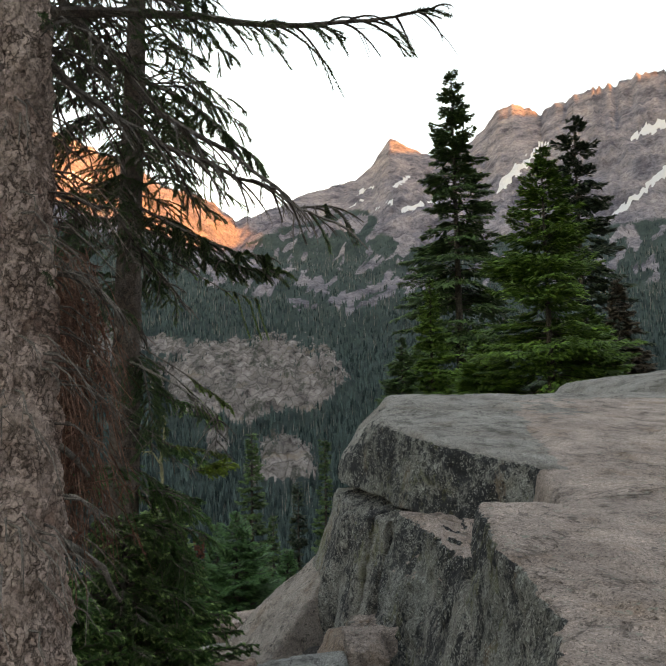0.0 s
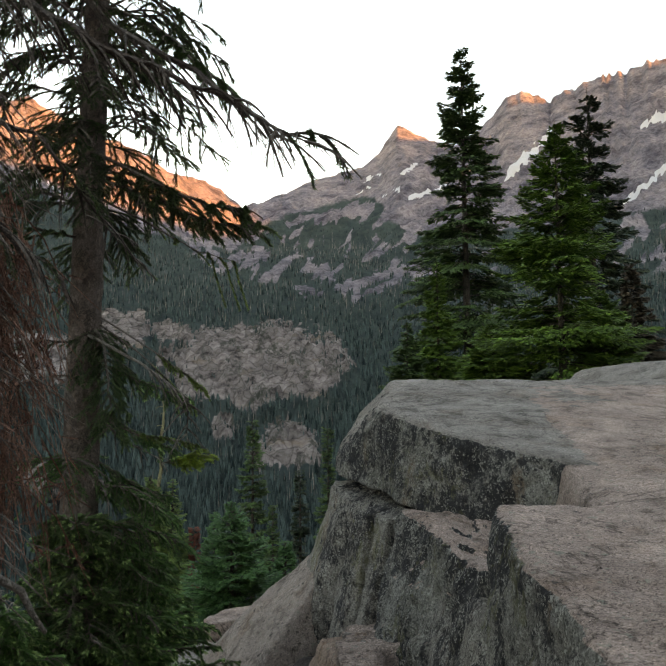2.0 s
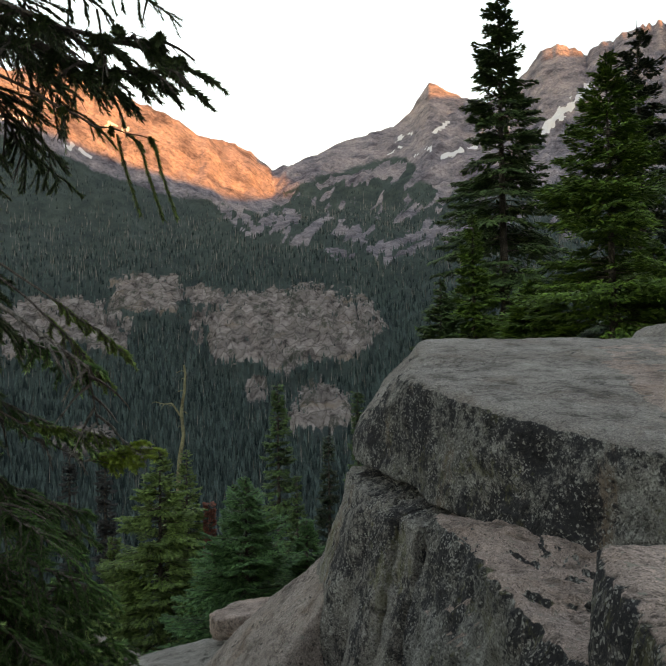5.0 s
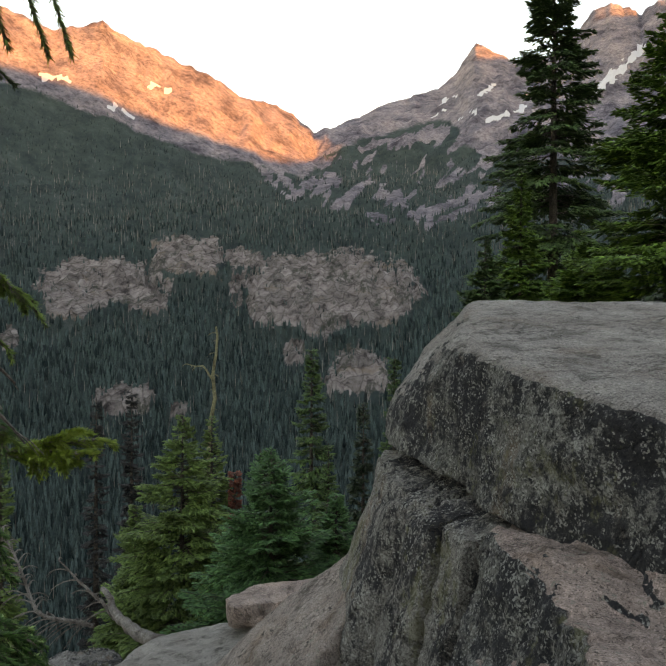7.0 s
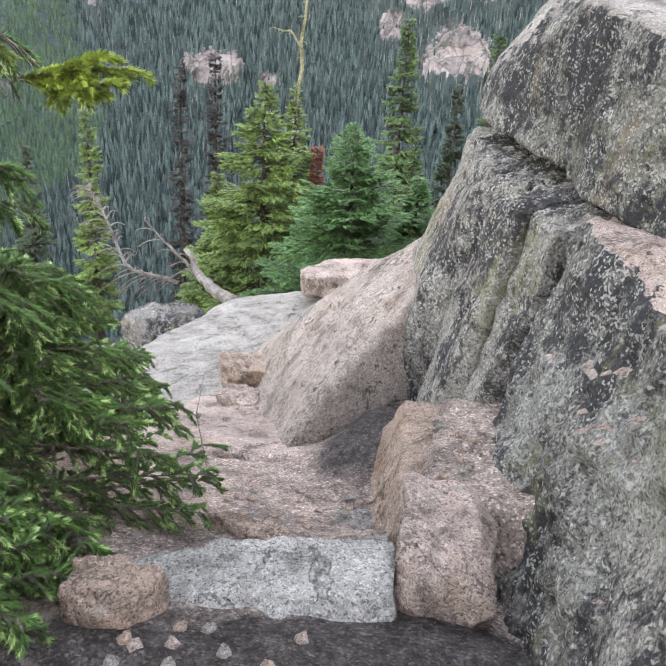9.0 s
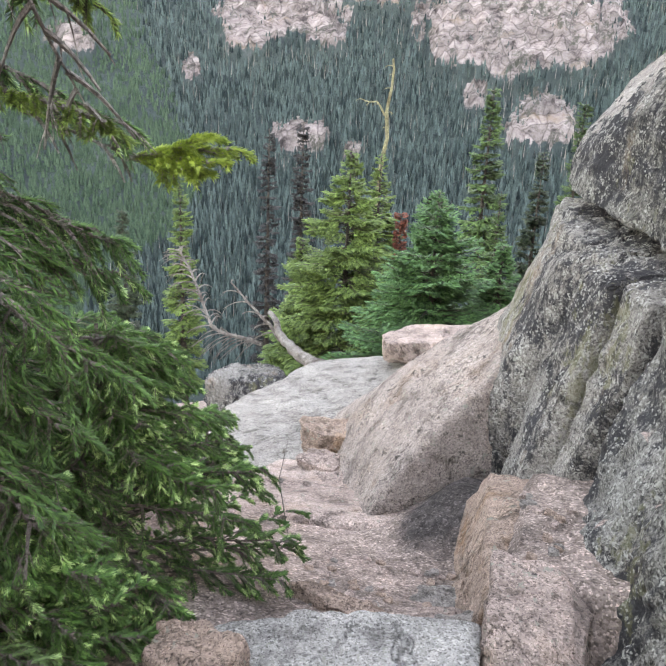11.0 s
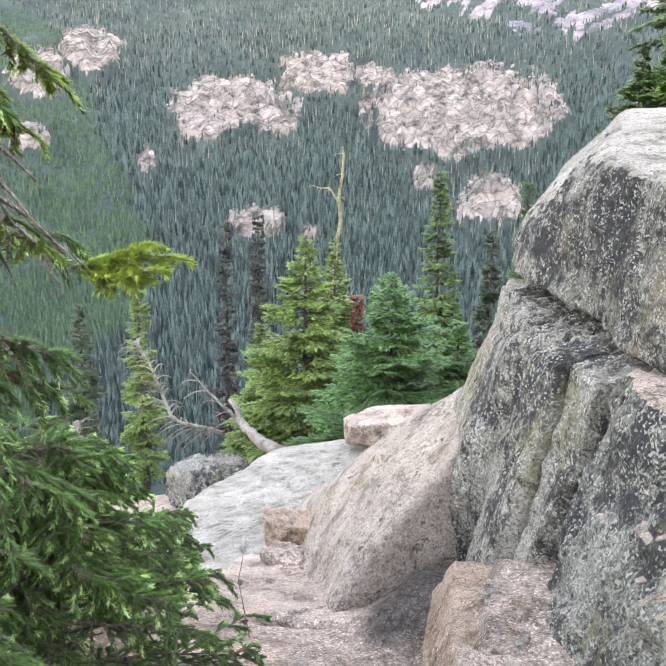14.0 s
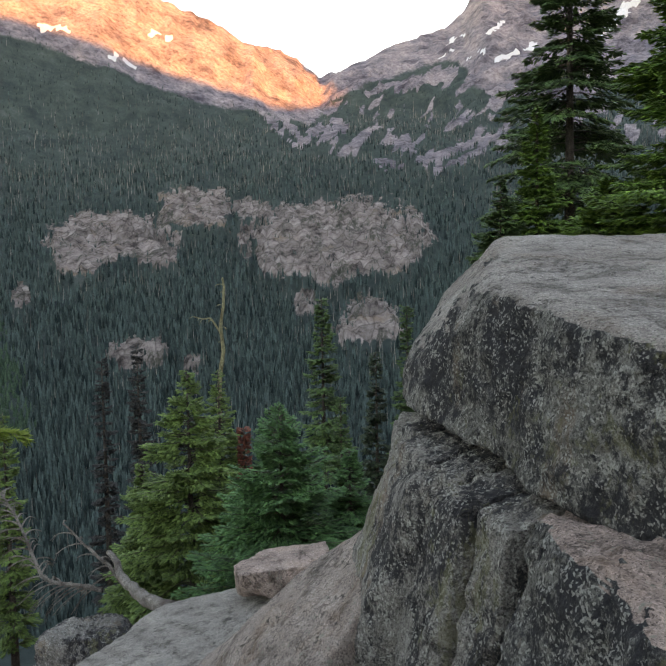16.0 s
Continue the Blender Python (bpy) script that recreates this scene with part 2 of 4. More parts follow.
M_BARK_FLAKY = bark("flaky_pinkish_bark", (0.045, 0.028, 0.023), (0.36, 0.272, 0.243), 1.0)
M_BARK_SLIM = bark("grey_scaly_bark", (0.022, 0.018, 0.015), (0.135, 0.11, 0.1), 1.8)
M_BARK_DARK = bark("dark_bark", (0.03, 0.025, 0.022), (0.09, 0.08, 0.07))
M_GREY = bark("weathered_wood", (0.06, 0.056, 0.05), (0.20, 0.185, 0.17), 2.0)
M_SNAG = bark("lichened_dead_wood", (0.10, 0.10, 0.06), (0.26, 0.25, 0.15), 1.0)


def slope_material():
    """Mountain sides: the cover attribute tells woodland floor (0), bare rock (0.5) and snow (1)."""
    m, n, l, b = nodes_of("mountain_side")
    v = place_of(n, l)
    a = n.new("ShaderNodeAttribute")
    a.attribute_name = "cover"
    # Rock and woodland floor lean blue-grey: distance haze mixed into their colours.
    rock = ramp_of(n, l, noise_of(n, l, 0.012, 12, 0.74, v), [(0.36, (0.075, 0.07, 0.09)), (0.48, (0.185, 0.17, 0.20)), (0.60, (0.31, 0.275, 0.295))])
    rubble = ramp_of(n, l, noise_of(n, l, 0.11, 6, 0.8, v), grey((0.38, 0.45), (0.5, 1.0), (0.62, 1.3)))
    rock = mix_of(n, l, 0.85, rock, rubble, "MULTIPLY")
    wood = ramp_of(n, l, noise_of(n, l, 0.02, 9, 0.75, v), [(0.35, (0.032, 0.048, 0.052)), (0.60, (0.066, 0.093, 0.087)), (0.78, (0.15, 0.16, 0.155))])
    wob = n.new("ShaderNodeMath")
    wob.operation = "ADD"
    l.new(a.outputs["Fac"], wob.inputs[0])
    s = n.new("ShaderNodeMath")
    s.operation = "MULTIPLY_ADD"
    l.new(noise_of(n, l, 0.03, 8, 0.75, v), s.inputs[0])
    s.inputs[1].default_value, s.inputs[2].default_value = 0.5, -0.25
    l.new(s.outputs[0], wob.inputs[1])
    k1 = ramp_of(n, l, wob.outputs[0], [(0.2, (0, 0, 0)), (0.32, (1, 1, 1))])
    k2 = ramp_of(n, l, wob.outputs[0], [(0.78, (0, 0, 0)), (0.82, (1, 1, 1))])
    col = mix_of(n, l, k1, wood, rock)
    tall = place_of(n, l, (1, 0.33, 0.33))
    a2 = n.new("ShaderNodeAttribute")
    a2.attribute_name = "cliff"
    steep = place_of(n, l, (1, 0.6, 0.45))
    stone_col = ramp_of(n, l, noise_of(n, l, 0.09, 9, 0.72, steep), [(0.36, (0.055, 0.047, 0.046)), (0.46, (0.21, 0.177, 0.168)), (0.62, (0.35, 0.305, 0.29))])
    facet = ramp_of(n, l, cells_of(n, l, 0.075, steep), grey((0.0, 0.6), (0.5, 1.0), (1.0, 1.25)))
    seam = ramp_of(n, l, cells_of(n, l, 0.075, steep, "Distance", "DISTANCE_TO_EDGE"), grey((0.0, 0.35), (0.07, 1.0)))
    stone_col = mix_of(n, l, 0.7, mix_of(n, l, 0.85, stone_col, facet, "MULTIPLY"), seam, "MULTIPLY")
    ochre = ramp_of(n, l, noise_of(n, l, 0.02, 4, 0.6, v), [(0.62, (0, 0, 0)), (0.72, (0.5, 0.5, 0.5))])
    stone_col = mix_of(n, l, ochre, stone_col, (0.24, 0.165, 0.10))
    gr = ramp_of(n, l, noise_of(n, l, 0.06, 9, 0.8, tall), [(0.53, (0, 0, 0)), (0.60, (0.8, 0.8, 0.8))])
    stone_col = mix_of(n, l, gr, stone_col, (0.05, 0.06, 0.045))
    e1 = n.new("ShaderNodeMath")
    e1.operation = "MULTIPLY_ADD"
    l.new(noise_of(n, l, 0.04, 9, 0.78, v), e1.inputs[0])
    e1.inputs[1].default_value, e1.inputs[2].default_value = 2.1, -1.05
    e2 = n.new("ShaderNodeMath")
    l.new(a2.outputs["Fac"], e2.inputs[0])
    l.new(e1.outputs[0], e2.inputs[1])
    col = mix_of(n, l, ramp_of(n, l, e2.outputs[0], [(0.42, (0, 0, 0)), (0.55, (1, 1, 1))]), col, stone_col)
    l.new(mix_of(n, l, k2, col, (0.66, 0.67, 0.71)), b.inputs["Base Color"])
    b.inputs["Roughness"].default_value = 1.0
    b.inputs["Specular IOR Level"].default_value = 0.1
    bump_of(n, l, b, noise_of(n, l, 0.05, 10, 0.72, tall), 1.0, 16)
    return m


M_SLOPE = slope_material()

# ---- building helpers ----
def mesh_of(name, verts, faces, mat, smooth=False):
    me = bpy.data.meshes.new(name)
    me.from_pydata([tuple(p) for p in verts], [], [tuple(f) for f in faces])
    me.materials.append(mat)
    if smooth:
        me.shade_smooth()
    me.update()
    return me


def part(name, verts, faces, mat, parent=None, label="", smooth=False):
    ob = new(name, mesh_of(name, verts, faces, mat, smooth))
    if parent is not None:
        ob.parent = parent
    if label:
        ob["label"] = label
    return ob


def thing(name, x, y, z, label, category, group=""):
    ob = new(name)
    ob.matrix_basis = pose(x, y, z)
    return tagged(ob, label, category, group)


def fbm(p, octaves=4, h=0.9):
    return noise.fractal(Vector(p), h, 2.1, octaves)


def cube_ball(n):
    """Unit directions and quads of a cube's faces blown up into a ball, n by n quads a face."""
    dirs, faces = [], []
    for ax in range(3):
        for sg in (-1, 1):
            base = len(dirs)
            for j in range(n + 1):
                for i in range(n + 1):
                    a, b2 = math.tan((i / n - 0.5) * math.pi / 2), math.tan((j / n - 0.5) * math.pi / 2)
                    p = [0, 0, 0]
                    p[ax], p[(ax + 1) % 3], p[(ax + 2) % 3] = sg, a, b2
                    dirs.append(p)
            for j in range(n):
                for i in range(n):
                    q = (base + j * (n + 1) + i, base + j * (n + 1) + i + 1, base + (j + 1) * (n + 1) + i + 1, base + (j + 1) * (n + 1) + i)
                    faces.append(q if sg > 0 else q[::-1])
    d = np.array(dirs, float)
    keys, seen, back = np.round(d, 6), {}, []
    for k in map(tuple, keys):
        back.append(seen.setdefault(k, len(seen)))
    d = np.array(list(seen.keys()))
    return d / np.linalg.norm(d, axis=1)[:, None], [tuple(back[i] for i in q) for q in faces]


def rock_mesh(centre, planes, n=40, sharp=14.0, rough=0.03, freq=1.5, fine=0.008, squash=(1, 1, 1), flute=0.0):
    """A rock: the body between planes (point, outward normal), edges rounded (sharp: how little), skin uneven."""
    c = np.array(centre, float)
    dirs, faces = cube_ball(n)
    dirs = dirs * np.array(squash)
    dirs /= np.linalg.norm(dirs, axis=1)[:, None]
    acc = np.zeros(len(dirs))
    for p, nv in planes:
        nv = np.array(nv, float)
        nv /= np.linalg.norm(nv)
        dist = max(0.02, float((np.array(p, float) - c) @ nv))
        acc += np.maximum(dirs @ nv, 0) ** sharp / dist ** sharp
    r = acc ** (-1 / sharp)
    pts = c + dirs * r[:, None]
    out = []
    for q, dv in zip(pts, dirs):
        w = rough * fbm(q * freq, 4) + fine * fbm(q * 9.0, 3) + 0.45 * fine * fbm(q * 26.0, 2)
        w -= 0.55 * rough * max(0.0, noise.ridged_multi_fractal(Vector((q[0] * 2.3, q[1] * 2.3, q[2] * 1.3)), 0.9, 2.2, 4, 1.0, 2.0) - 1.15)
        if flute:
            w -= flute * max(0.0, noise.ridged_multi_fractal(Vector((q[0] * 2.6, q[1] * 2.6, q[2] * 0.45)), 0.7, 2.3, 4, 1.0, 2.0) - 1.2)
        out.append(q + dv * w)
    return np.array(out), faces


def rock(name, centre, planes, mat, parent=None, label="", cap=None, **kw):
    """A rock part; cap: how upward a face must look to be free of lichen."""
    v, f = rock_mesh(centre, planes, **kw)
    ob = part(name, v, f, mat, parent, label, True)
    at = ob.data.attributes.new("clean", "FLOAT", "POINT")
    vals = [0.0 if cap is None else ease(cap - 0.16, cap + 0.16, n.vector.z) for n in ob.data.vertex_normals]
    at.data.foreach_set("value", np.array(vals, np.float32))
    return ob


def stone(name, x, y, z, size, mat, label, seed, turn=0.0, group="", sharp=8.0, chops=10):
    """A loose stone with broken sides, resting at z."""
    rnd = random.Random(seed)
    sx, sy, sz = (s / 2 for s in size)
    planes = [((sx, 0, 0), (1, 0, 0)), ((-sx, 0, 0), (-1, 0, 0)), ((0, sy, 0), (0, 1, 0)), ((0, -sy, 0), (0, -1, 0)), ((0, 0, sz), (0, 0, 1)), ((0, 0, -sz), (0, 0, -1))]
    for _ in range(chops):
        d = Vector((rnd.uniform(-1, 1), rnd.uniform(-1, 1), rnd.uniform(-0.7, 0.75))).normalized()
        k = rnd.uniform(0.98, 1.28)
        planes.append(((d.x * sx * k, d.y * sy * k, d.z * sz * k), (d.x / sx, d.y / sy, d.z / sz)))
    v, f = rock_mesh((0, 0, 0), planes, n=40 if max(size) > 0.3 else (16 if max(size) > 0.1 else 4), sharp=sharp * 5, rough=0.13 * min(size), freq=2.5 / min(size) * 0.4, fine=0.05 * min(size))
    ob = new(name, mesh_of(name, v, f, mat, max(size) > 0.1))
    ob.matrix_basis = pose(x, y, z + sz * 0.8, rnd.uniform(-4, 4), rnd.uniform(-4, 4), turn)
    return tagged(ob, label, "stone", group)


def tube(path, radii, sides=6):
    """A round bar through the points of path."""
    verts, faces = [], []
    pts = [Vector(p) for p in path]
    for i, p in enumerate(pts):
        d = (pts[min(i + 1, len(pts) - 1)] - pts[max(i - 1, 0)]).normalized()
        u = d.cross(Vector((0, 0, 1)) if abs(d.z) < 0.9 else Vector((1, 0, 0))).normalized()
        w = d.cross(u)
        for k in range(sides):
            a = 2 * math.pi * k / sides
            verts.append(p + (u * math.cos(a) + w * math.sin(a)) * radii[i])
    for i in range(len(pts) - 1):
        for k in range(sides):
            a, b2 = i * sides + k, i * sides + (k + 1) % sides
            faces.append((a, b2, b2 + sides, a + sides))
    faces.append(tuple(range(sides))[::-1])
    faces.append(tuple(range((len(pts) - 1) * sides, len(pts) * sides)))
    return verts, faces


class Heap:
    """Collects pieces into one mesh."""
    def __init__(self):
        self.v, self.f = [], []

    def add(self, v, f):
        k = len(self.v)
        self.v += list(v)
        self.f += [tuple(i + k for i in q) for q in f]

    def blade(self, p, d, up, length, width, sag=0.25):
        """A needle spray: a folded lozenge from p along d."""
        s = d.cross(up)
        s = s.normalized() if s.length > 1e-4 else Vector((1, 0, 0))
        k = len(self.v)
        m = p + d * length * 0.45
        e = p + d * length - up * length * sag
        self.v += [p, m + s * width - up * width * 0.35, e, m - s * width - up * width * 0.35, m + up * width * 0.15]
        self.f += [(k, k + 1, k + 4), (k + 1, k + 2, k + 4), (k + 2, k + 3, k + 4), (k + 3, k, k + 4)]


# ---- lie of the land ----
def lerp_table(x, table):
    for (x0, y0), (x1, y1) in zip(table, table[1:]):
        if x < x1:
            return y0 + (y1 - y0) * max(0.0, (x - x0) / (x1 - x0))
    return table[-1][1]


def ease(a, b2, x):
    t = min(1.0, max(0.0, (x - a) / (b2 - a)))
    return t * t * (3 - 2 * t)


LEFT = [(-10, 0.05), (2, -0.05), (4, -0.15), (5.2, -0.24), (5.9, -0.42), (6.4, -0.66), (7.2, -1.0), (8.0, -1.5), (9.6, -2.55), (12.5, -3.0), (14.5, -3.5), (17, -4.3), (24, -7.0), (34, -11.5), (60, -26)]


def near_ground(x, y):
    left = lerp_table(y, LEFT)
    edge = 0.4 + 0.06 * max(0.0, y - 9)
    k = ease(edge, edge + 1.6, x) if y > 8 else 0.0
    right = 1.0 - 0.0016 * max(0, y - 14) ** 2 - 0.2 * max(0, y - 36)
    far_left = -0.16 * max(0.0, -1.8 - x) ** 1.25 * ease(-2, 5, y)
    z = left * (1 - k) + right * k + far_left * (1 - k)
    z += 0.05 * fbm((x * 0.7, y * 0.7, 3), 4) * (0.25 if y < 7.4 and x > -0.9 else 1.0)
    if 5 < y < 9 and x < 1.5:
        pocket = math.exp(-((x + 0.15) / 0.42) ** 2 - ((y - 7.55) / 0.5) ** 2)
        z += 0.5 * pocket + 0.03 * fbm((x * 6, y * 6, 4), 4) * pocket
        z += 0.03 * math.exp(-((x - 0.25) / 0.24) ** 2 - ((y - 5.52) / 0.16) ** 2)
        z += 0.03 * math.exp(-((x + 0.05) / 0.6) ** 2 - ((y - 5.3) / 0.22) ** 2)
        ramp = ease(0.02, 0.10, x) * ease(5.85, 6.05, y) * (1 - ease(6.95, 7.3, y))
        z = z * (1 - ramp) + (-0.20 - 0.11 * (y - 6.1) + 0.16 * (x - 0.15) + 0.02 * fbm((x * 5, y * 5, 1), 3)) * ramp
        z += 0.012 * fbm((x * 9, y * 9, 2), 3)
    return z


SKYLINE = [(-80, 17), (-45, 20), (-36, 22), (-29.4, 21.1), (-27.8, 20.8), (-25.9, 20.0), (-22.7, 21.2), (-20.9, 20.3), (-17, 18.8), (-12.9, 16.9), (-10.1, 16.2), (-8.8, 15.7), (-7.2, 14.4), (-2.7, 16.2), (2, 17.5), (3.4, 18.6), (4.8, 20.3), (7.2, 19.2), (9, 18.6), (11, 19.5), (13, 21.6), (14.2, 22.0), (16, 21.3), (17.1, 21.8), (19.6, 22.2), (22.5, 22.5), (24, 22.9), (32, 23), (45, 19), (80, 14)]
RANGE = [(-80, 1500), (-30, 1900), (-12, 2100), (-7.2, 2600), (-2, 2700), (4.8, 3100), (14, 2900), (24, 2700), (80, 2000)]
CLIFFS = [(-9.6, 0.3, 2.6, 1.1), (-2.2, 0.6, 2.6, 1.3), (-6.8, -0.9, 1.3, 1.0), (-24.6, 0.8, 2.0, 1.3), (-19.5, 0.9, 1.6, 0.8), (-12.4, 4.2, 1.5, 0.7), (-6.3, 2.0, 7.6, 3.0), (-22.4, 2.2, 4.9, 1.9), (-16.4, 4.3, 2.8, 1.6), (-3.7, -4.4, 2.8, 1.9), (-21.0, -6.0, 2.4, 1.1), (-32.0, 5.5, 2.2, 1.5), (-35.5, 4.0, 2.0, 1.8), (-36.5, -0.4, 1.6, 1.1), (-8.5, -2.8, 1.0, 0.9), (-28.6, -1.8, 0.7, 0.9), (-17.0, -7.0, 0.9, 0.8)]
PROFILE = [(40, -26), (90, -34), (180, -31), (300, -24), (420, -17), (560, -9), (700, -3), (900, 2.5), (1150, 7), (1500, 10.5)]
SHADE = [(-500, 560), (380, 540), (688, 445), (900, 390), (1100, 420), (1200, 520), (1330, 820), (1700, 930), (2050, 1030), (2185, 1061), (2363, 1055), (2450, 1037), (2700, 1060), (3500, 1100)]


def cliff_weight(az, el):
    """How far a direction lies on one of the cliffs: 0 outside, 1 well inside."""
    best = 0.0
    for ca, ce, wa, we in CLIFFS:
        if abs(az - ca) < wa * 1.5 and abs(el - ce) < we * 1.6:
            d = ((az - ca) / wa) ** 2 + ((el - ce) / we) ** 2 + 0.4 * fbm((az * 0.7 + ca, el * 0.9, 4), 3) + 0.35 * fbm((az * 3.1 + ca, el * 2.4, 6), 4)
            best = max(best, 1 - ease(0.5, 1.25, d))
    return best


def far_ground(az, r):
    """Height at an azimuth in degrees (0 ahead, clockwise) and a distance."""
    wrap = abs(az) > 80
    sky_el = lerp_table(max(-80, min(80, az)), SKYLINE) + 0.16 * fbm((az * 1.3, 0.5, 0), 5) + 0.30 * ease(13, 16, az) * (noise.ridged_multi_fractal(Vector((az * 1.7, 0.2, 0)), 0.8, 2.1, 4, 1.0, 2.0) - 1.3)
    rs = lerp_table(max(-80, min(80, az)), RANGE)
    u = math.log(r)
    table = [(math.log(a), e) for a, e in PROFILE] + [(math.log(rs), sky_el), (math.log(rs * 1.5), sky_el - 9), (math.log(9000), 2)]
    el = lerp_table(u, table)
    x, y = r * math.sin(radians(az)), r * math.cos(radians(az))
    z = 1.5 + r * math.tan(radians(el))
    amp = min(0.03 * r, 40) * ease(150, 700, r)
    tame = 1.0 - 0.85 * math.exp(-((r / rs - 1) / 0.12) ** 2)
    ridged = noise.ridged_multi_fractal(Vector((x * 0.004, y * 0.004, 0.3)), 0.9, 2.1, 6, 1.0, 2.0) - 1.2
    amp *= 1.0 + 1.6 * ease(1200, 2200, r)
    z += amp * tame * (fbm((x * 0.003, y * 0.003, 1.7), 5) * 0.6 + ridged * 0.35)
    if r > 1100 and abs(az) < 45:
        z += 7.0 * tame * (noise.ridged_multi_fractal(Vector((x * 0.016 + y * 0.004, y * 0.006, 0.9)), 0.8, 2.1, 4, 1.0, 2.0) - 1.2)
    if 300 < r < 1500 and -40 < az < 8:
        c = cliff_weight(az, el)
        z += c * r * (0.012 + 0.0045 * noise.ridged_multi_fractal(Vector((az * 1.1, el * 0.25, 0.7)), 0.8, 2.1, 5, 1.0, 2.0))
    if wrap:
        t = ease(80, 110, abs(az))
        z = z * (1 - t) + (5 + 0.02 * r) * t
    s = (math.sin(sa), math.cos(sa))
    a, p = x * s[0] + y * s[1], -x * s[1] + y * s[0]
    crest = lerp_table(p, SHADE) + math.tan(se) * 4400
    if a > 200:
        z = max(z, crest * math.exp(-((a - 2500) / 800) ** 2) * ease(200, 700, a))
    return z


PATCHES = [(13.0, 16.3, 16.4, 19.0, 0.27, 1.0), (21.0, 13.6, 24.7, 16.3, 0.22, 1.0), (22.6, 18.9, 25.0, 19.3, 0.28, 1.0), (2.2, 16.4, 3.6, 16.9, 0.07, 1.0), (4.6, 16.6, 6.4, 17.6, 0.07, 1.0), (1.6, 15.4, 2.6, 15.9, 0.05, 1.0), (3.4, 15.2, 4.8, 15.6, 0.05, 1.0),
           (5.6, 15.0, 8.5, 15.8, 0.10, 1.0), (0.5, 8.4, 5.0, 9.8, 0.35, 0.62), (-3.2, 8.5, -2.2, 8.2, 0.2, 0.68), (-8.2, 10.0, -7.2, 11.2, 0.22, 0.68), (-10.6, 12.4, -8.6, 10.2, 0.25, 0.6), (-7.0, 10.2, -6.3, 11.4, 0.15, 0.6)]
PATCHES += [(-12.0, 12.4, -9.1, 9.9, 0.16, 0.62), (-8.8, 9.9, -7.2, 10.9, 0.22, 0.62), (-6.5, 9.6, -5.3, 10.9, 0.18, 0.62), (-2.7, 8.2, -1.4, 8.1, 0.2, 0.66), (0.2, 8.5, 2.4, 9.0, 0.26, 0.62), (1.1, 7.6, 4.2, 8.9, 0.24, 0.62), (4.2, 8.9, 5.8, 10.1, 0.22, 0.62),
            (-1.1, 9.2, 0.1, 9.9, 0.15, 0.62), (-3.7, 13.3, -0.8, 14.0, 0.2, 0.62), (5.1, 13.1, 8.2, 14.2, 0.28, 0.62), (-26.7, 17.1, -24.9, 17.2, 0.12, 1.0), (-24.9, 17.2, -24.6, 16.5, 0.08, 1.0), (-22.2, 15.6, -20.4, 15.0, 0.14, 1.0), (-19.4, 17.4, -17.9, 16.9, 0.13, 1.0)]
PATCHES += [(9.5, 13.6, 14.5, 14.4, 0.3, 0.62), (-1.5, 13.6, 2.5, 14.4, 0.35, 0.6)]


def cover_of(az, el, x, y):
    w = fbm((x * 0.002, y * 0.002, 5), 4)
    tree_line = lerp_table(az, [(-40, 16.5), (-29, 16), (-19, 14.0), (-12, 12.6), (-8, 11.6), (-5, 13.4), (-2, 14.0), (2, 15), (6, 13.4), (10, 12.6), (16, 13), (24, 12.5), (30, 12)])
    c = 0.5 * ease(-0.8, 0.8, el + 1.2 * w - tree_line)
    if -8 < az < 40 and el < tree_line:
        c = max(c, 0.42 * ease(0.0, 0.35, fbm((az * 0.8 - el * 0.7, el * 0.5 + az * 0.25, 2), 6)) * ease(7.5, 9.5, el))
    for a0, e0, a1, e1, wd, kind in PATCHES:
        t = min(1.0, max(0.0, ((az - a0) * (a1 - a0) + (el - e0) * (e1 - e0)) / ((a1 - a0) ** 2 + (e1 - e0) ** 2)))
        dist = math.hypot(az - a0 - t * (a1 - a0), el - e0 - t * (e1 - e0)) + 0.32 * fbm((az * 1.8, el * 1.8, 9), 5)
        if dist < wd:
            c = max(c, kind)
    return c


def land():
    azs = list(np.arange(-60, -36, 0.5)) + list(np.arange(-36, 30, 0.2)) + list(np.arange(30, 60, 0.6)) + list(np.arange(60, 75, 1.5)) + list(np.arange(75, 150, 0.8)) + list(np.arange(150, 300, 3.0))
    rr = list(np.exp(np.linspace(math.log(34), math.log(700), 110))) + list(np.linspace(715, 3400, 210)) + list(np.linspace(3450, 4900, 12))
    verts, faces, cov, clf = [], [], [], []
    for az in azs:
        az2 = az if az <= 180 else az - 360
        for r in rr:
            z = far_ground(az2, r)
            x, y = r * math.sin(radians(az)), r * math.cos(radians(az))
            if r < 60:
                t = ease(34, 60, r)
                z = (near_ground(x, y) - 1.0) * (1 - t) + z * t
            verts.append((x, y, z))
            el = math.degrees(math.atan2(z - 1.5, r))
            cov.append(cover_of(az2, el, x, y) if abs(az2) < 70 else 0.2)
            clf.append(cliff_weight(az2, el - 1.1) if 300 < r < 1500 and -40 < az2 < 8 else 0.0)
    nr = len(rr)
    for i in range(len(azs)):
        for j in range(nr - 1):
            a, b2 = i * nr + j, ((i + 1) % len(azs)) * nr + j
            faces.append((a, a + 1, b2 + 1, b2))
    me = mesh_of("mountain_land", verts, faces, M_SLOPE, True)
    at = me.attributes.new("cover", "FLOAT", "POINT")
    at.data.foreach_set("value", np.array(cov, np.float32))
    at = me.attributes.new("cliff", "FLOAT", "POINT")
    at.data.foreach_set("value", np.array(clf, np.float32))
    ob = new("ground_mountains", me)
    return tagged(ob, "wooded valley side and bare granite peaks with snow", "mountain", kind="structure")


land()


